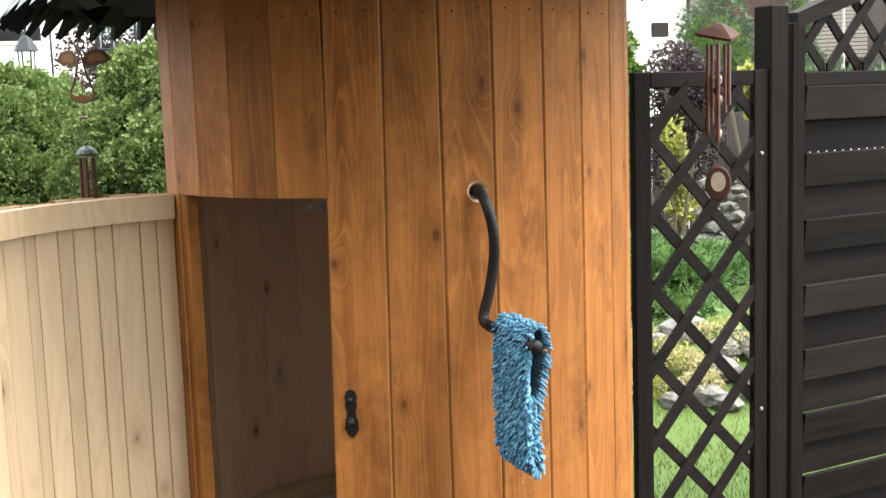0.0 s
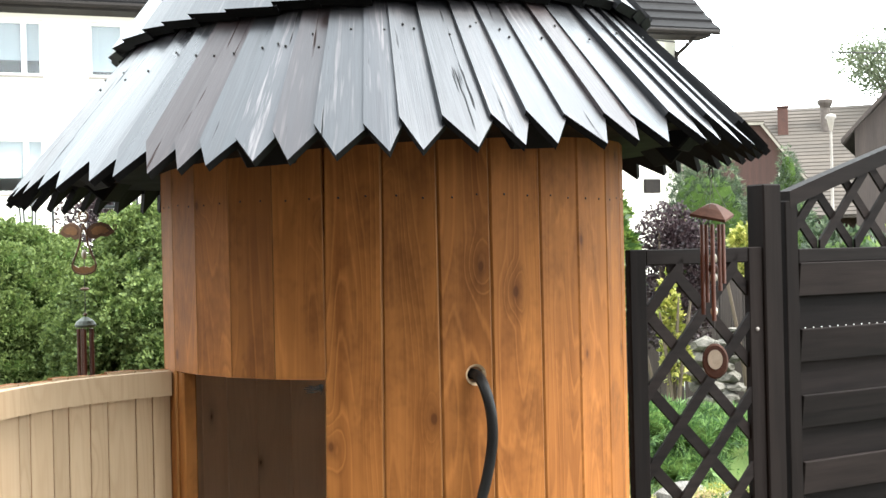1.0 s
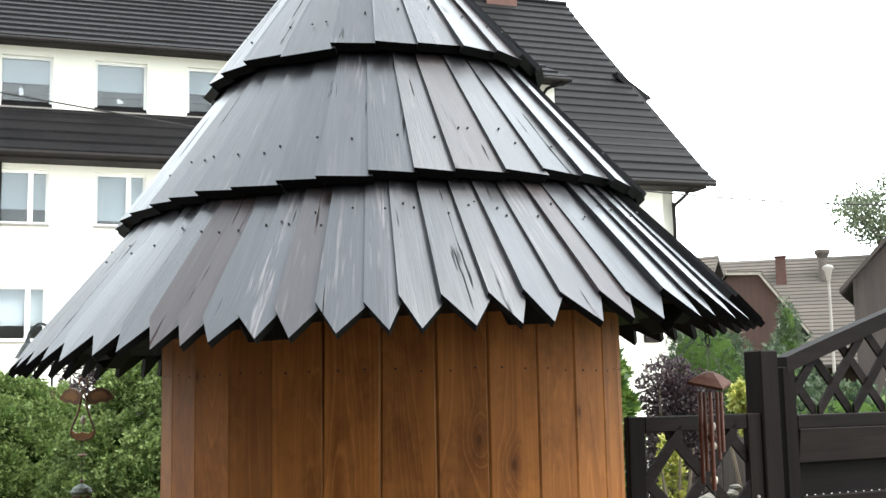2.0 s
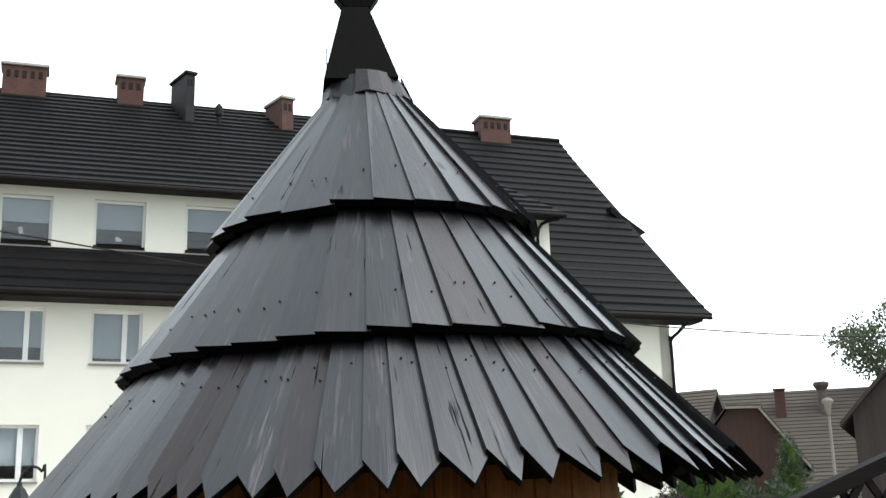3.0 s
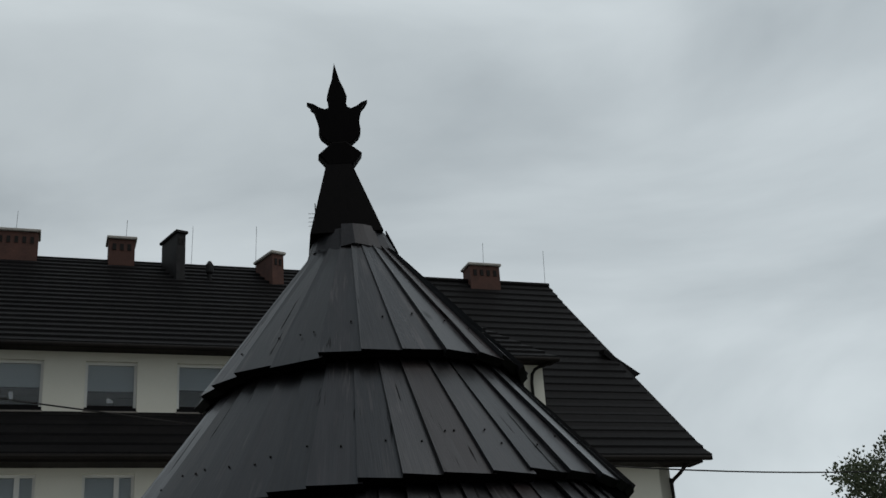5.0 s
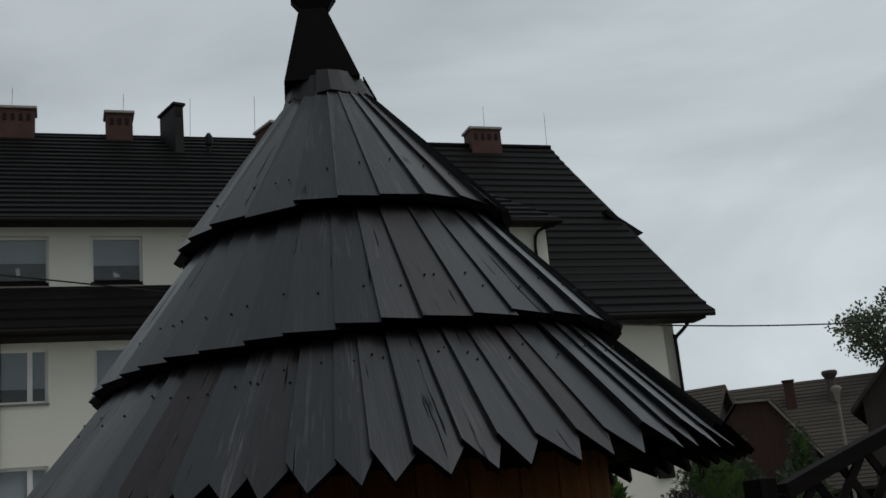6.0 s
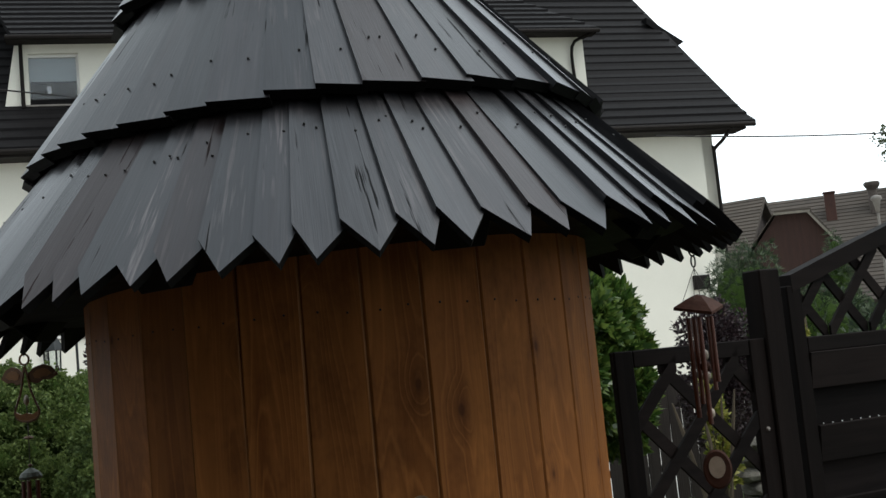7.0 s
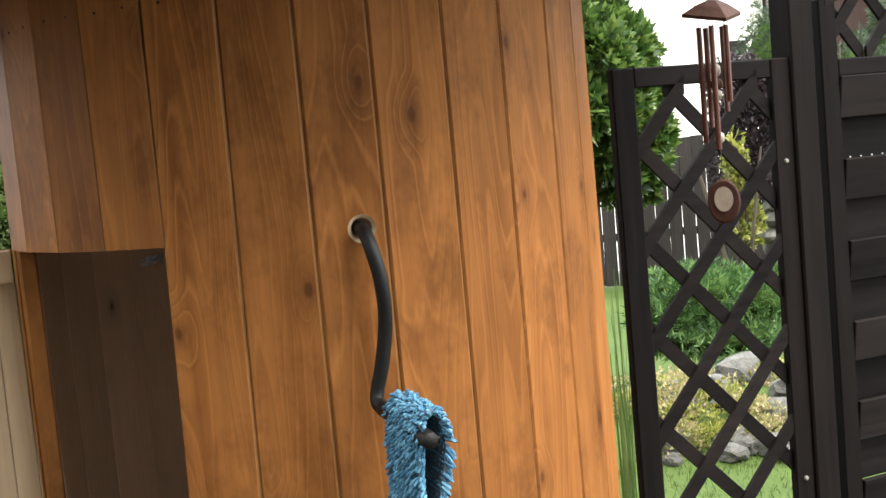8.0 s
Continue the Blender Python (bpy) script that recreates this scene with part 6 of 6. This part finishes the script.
# ---- wind chimes under the eaves ----
COPPER = plain("brown_enamelled_tube", (0.045, 0.017, 0.012), (0.095, 0.036, 0.025), 20, (0.25, 0.45), 0.1, metal=0.5)
CHIMEWOOD = plain("dark_stained_disc_wood", (0.024, 0.011, 0.008), (0.066, 0.030, 0.021), 14, (0.7, 0.85), 0.2, stretch=(1, 0.2, 1), spec=0.12)
PEBBLE = plain("pale_inlay_stone", (0.22, 0.175, 0.13), (0.36, 0.31, 0.25), 40, (0.4, 0.6), 0.2)
STRING = plain("dark_string", (0.02, 0.018, 0.015), (0.05, 0.045, 0.04), 50, (0.8, 0.9), 0.1)

chime = thing("wind_chime", "brown tube wind chime with a wooden pagoda top", "wind chime", pose(0.828, 0.160, 0.010, 0, 0, 20))
bm = bmesh.new()
for z, turn in ((1.795, 0), (1.768, 90)):
    ring = [(0.009 * math.cos(a), 0, z + 0.014 * math.sin(a)) for a in [2 * math.pi * k / 12 for k in range(13)]]
    m = Matrix.Rotation(radians(turn), 3, "Z")
    add_tube(bm, [m @ Vector(q) for q in ring], 0.0022, 6)
add_rod(bm, (0, 0, 1.80), (0, 0, 1.87), 0.002, seg=6)
part("hook_chain", bm, IRON, chime, "small black hook and chain link")
bm = bmesh.new()
for sx, sy in ((-1, -1), (1, -1), (1, 1), (-1, 1)):
    add_rod(bm, (0, 0, 1.752), (sx * 0.025, sy * 0.025, 1.677), 0.0008, seg=4)
for k in range(5):
    a = 2 * math.pi * k / 5
    add_rod(bm, (0.028 * math.cos(a), 0.028 * math.sin(a), 1.630), (0.028 * math.cos(a), 0.028 * math.sin(a), 1.655), 0.0008, seg=4)
add_rod(bm, (0, 0, 1.23), (0, 0, 1.652), 0.0009, seg=5)
part("strings", bm, STRING, chime)
bm = bmesh.new()
vs = [[bm.verts.new((sx * r, sy * r, z)) for sx, sy in ((-1, -1), (1, -1), (1, 1), (-1, 1))] for r, z in ((0.046, 1.654), (0.046, 1.661), (0.025, 1.678), (0.007, 1.688))]
for a, b in zip(vs, vs[1:]):
    for j in range(4):
        bm.faces.new((a[j], a[(j + 1) % 4], b[(j + 1) % 4], b[j]))
bm.faces.new(vs[0][::-1])
bm.faces.new(vs[-1])
bmesh.ops.transform(bm, matrix=pose(0, 0, 1.66) @ Matrix.Rotation(radians(16), 4, "X") @ Matrix.Rotation(radians(40), 4, "Z") @ pose(0, 0, -1.66), verts=bm.verts)
part("roof", bm, CHIMEWOOD, chime, "square dark wooden pagoda roof")
for k in range(5):
    a = 2 * math.pi * k / 5 + 0.3
    bm = bmesh.new()
    zb = (1.46, 1.43, 1.40, 1.385, 1.48)[k]
    add_rod(bm, (0.028 * math.cos(a), 0.028 * math.sin(a), zb), (0.028 * math.cos(a), 0.028 * math.sin(a), 1.634), 0.0058, seg=10)
    part("tube", bm, COPPER, chime)
for z, r, h, mat in ((1.545, 0.011, 0.014, PEBBLE), (1.518, 0.013, 0.012, CHIMEWOOD), (1.495, 0.011, 0.012, PEBBLE), (1.408, 0.010, 0.012, PEBBLE)):
    bm = bmesh.new()
    lathe(bm, [(r * 0.3, -h), (r * 0.85, -h * 0.6), (r, 0), (r * 0.85, h * 0.6), (r * 0.3, h)], 14, pose(0, 0, z))
    part("bead", bm, mat, chime, smooth=True)
bm = bmesh.new()
lathe(bm, [(0.030, -0.005), (0.0335, 0.0), (0.030, 0.005)], 26, Matrix.Translation((0, 0, 1.278)) @ pose(0, 0, 0, 90, 0, -38) @ Matrix.Diagonal((1, 1.38, 1, 1)))
sail = part("sail", bm, CHIMEWOOD, chime, "oval dark wooden sail")
bm = bmesh.new()
lathe(bm, [(0.019, -0.0075), (0.0185, 0.0), (0.019, 0.0075)], 22, Matrix.Translation((0, 0, 1.283)) @ pose(0, 0, 0, 90, 0, -38) @ Matrix.Diagonal((1, 1.35, 1, 1)))
part("inlay", bm, PEBBLE, sail, "pale oval inlay")

# rusty angel-shaped chime, a plain cut-out figure without features
RUST = plain("rusty_brown_metal", (0.045, 0.022, 0.011), (0.120, 0.058, 0.026), 25, (0.5, 0.75), 0.3, metal=0.4)
VERDIGRIS = plain("grey_green_patina", (0.030, 0.036, 0.028), (0.075, 0.085, 0.065), 25, (0.5, 0.7), 0.3, metal=0.3)
AMBER = plain("amber_orange_metal", (0.085, 0.036, 0.010), (0.180, 0.080, 0.024), 25, (0.35, 0.55), 0.2, metal=0.3)
angel = thing("wind_chime", "rusty metal winged wind chime with hanging tubes", "wind chime", pose(-0.815, 0.27, 0.02, 0, 0, -14))
bm = bmesh.new()
add_rod(bm, (0, 0, 1.69), (0, 0, 1.86), 0.0012, seg=5)
part("string", bm, STRING, angel)
bm = bmesh.new()
add_rod(bm, (0, 0, 1.40), (0, 0, 1.57), 0.0012, seg=5)
part("string", bm, STRING, angel)
for sg in (-1, 1):
    bm = bmesh.new()
    out = [(0.004, 1.645), (0.022, 1.662), (0.045, 1.668), (0.066, 1.660), (0.082, 1.640), (0.074, 1.636), (0.060, 1.628), (0.044, 1.630), (0.030, 1.622), (0.012, 1.626)]
    prism(bm, [(sg * x, z) for x, z in out], 0.003, pose(0, 0.002, 0, 0, 0, sg * 12))
    wing = part("wing", bm, RUST, angel, "rusty sheet wing")
    bm = bmesh.new()
    prism(bm, [(sg * (0.042 + (x - 0.042) * 0.62), 1.647 + (z - 1.647) * 0.55) for x, z in out], 0.005, pose(0, 0.002, 0, 0, 0, sg * 12))
    part("wing_inlay", bm, AMBER, wing, "amber enamel field")
    bm = bmesh.new()
    add_tube(bm, smooth_line([(sg * 0.08, 0, 1.642), (sg * 0.092, 0, 1.648), (sg * 0.094, 0, 1.658), (sg * 0.086, 0, 1.658), (sg * 0.086, 0, 1.651)], 4), 0.0015, 6)
    part("scroll", bm, RUST, angel)
bm = bmesh.new()
ring = [(0.013 * math.cos(a), 0, 1.683 + 0.013 * math.sin(a)) for a in [2 * math.pi * k / 16 for k in range(17)]]
add_tube(bm, ring, 0.0028, 6)
part("loop", bm, RUST, angel, "rusty wire loop")
bm = bmesh.new()
drop = [(0.0, 1.665), (0.007, 1.640), (0.012, 1.612), (0.022, 1.585), (0.032, 1.562), (0.033, 1.548), (0.024, 1.536), (0.0, 1.531)]
outer = drop + [(-x, z) for x, z in drop[-2:0:-1]]
add_tube(bm, smooth_line([(x, 0, z) for x, z in outer + outer[:1]], 3), 0.0030, 6)
body = part("body", bm, RUST, angel, "drop-shaped rusty frame")
bm = bmesh.new()
prism(bm, [(-0.031, 1.556), (-0.016, 1.548), (0.0, 1.552), (0.016, 1.548), (0.031, 1.556), (0.030, 1.545), (0.022, 1.537), (0, 1.533), (-0.022, 1.537), (-0.030, 1.545)], 0.004)
part("hem", bm, AMBER, body, "amber enamel band")
bm = bmesh.new()
lathe(bm, [(0.002, -0.010), (0.006, -0.004), (0.007, 0.004), (0.003, 0.016)], 10, pose(0, 0, 1.580))
part("bead", bm, PEBBLE, body, smooth=True)
for z, r in ((1.492, 0.013), (1.425, 0.006)):
    bm = bmesh.new()
    lathe(bm, [(r * 0.5, -0.004), (r, 0.0), (r * 0.5, 0.004)], 12, pose(0, 0, z))
    part("disc", bm, RUST, angel)
bm = bmesh.new()
lathe(bm, [(0.026, -0.006), (0.028, 0.0), (0.022, 0.010), (0.010, 0.018), (0.004, 0.021)], 14, pose(0, 0, 1.398))
part("bell", bm, VERDIGRIS, angel, "grey-green metal bell")
for k in range(5):
    a = 2 * math.pi * k / 5
    bm = bmesh.new()
    add_rod(bm, (0.018 * math.cos(a), 0.018 * math.sin(a), 1.18 + 0.02 * k), (0.018 * math.cos(a), 0.018 * math.sin(a), 1.388), 0.0052, seg=9)
    part("tube", bm, COPPER, angel)
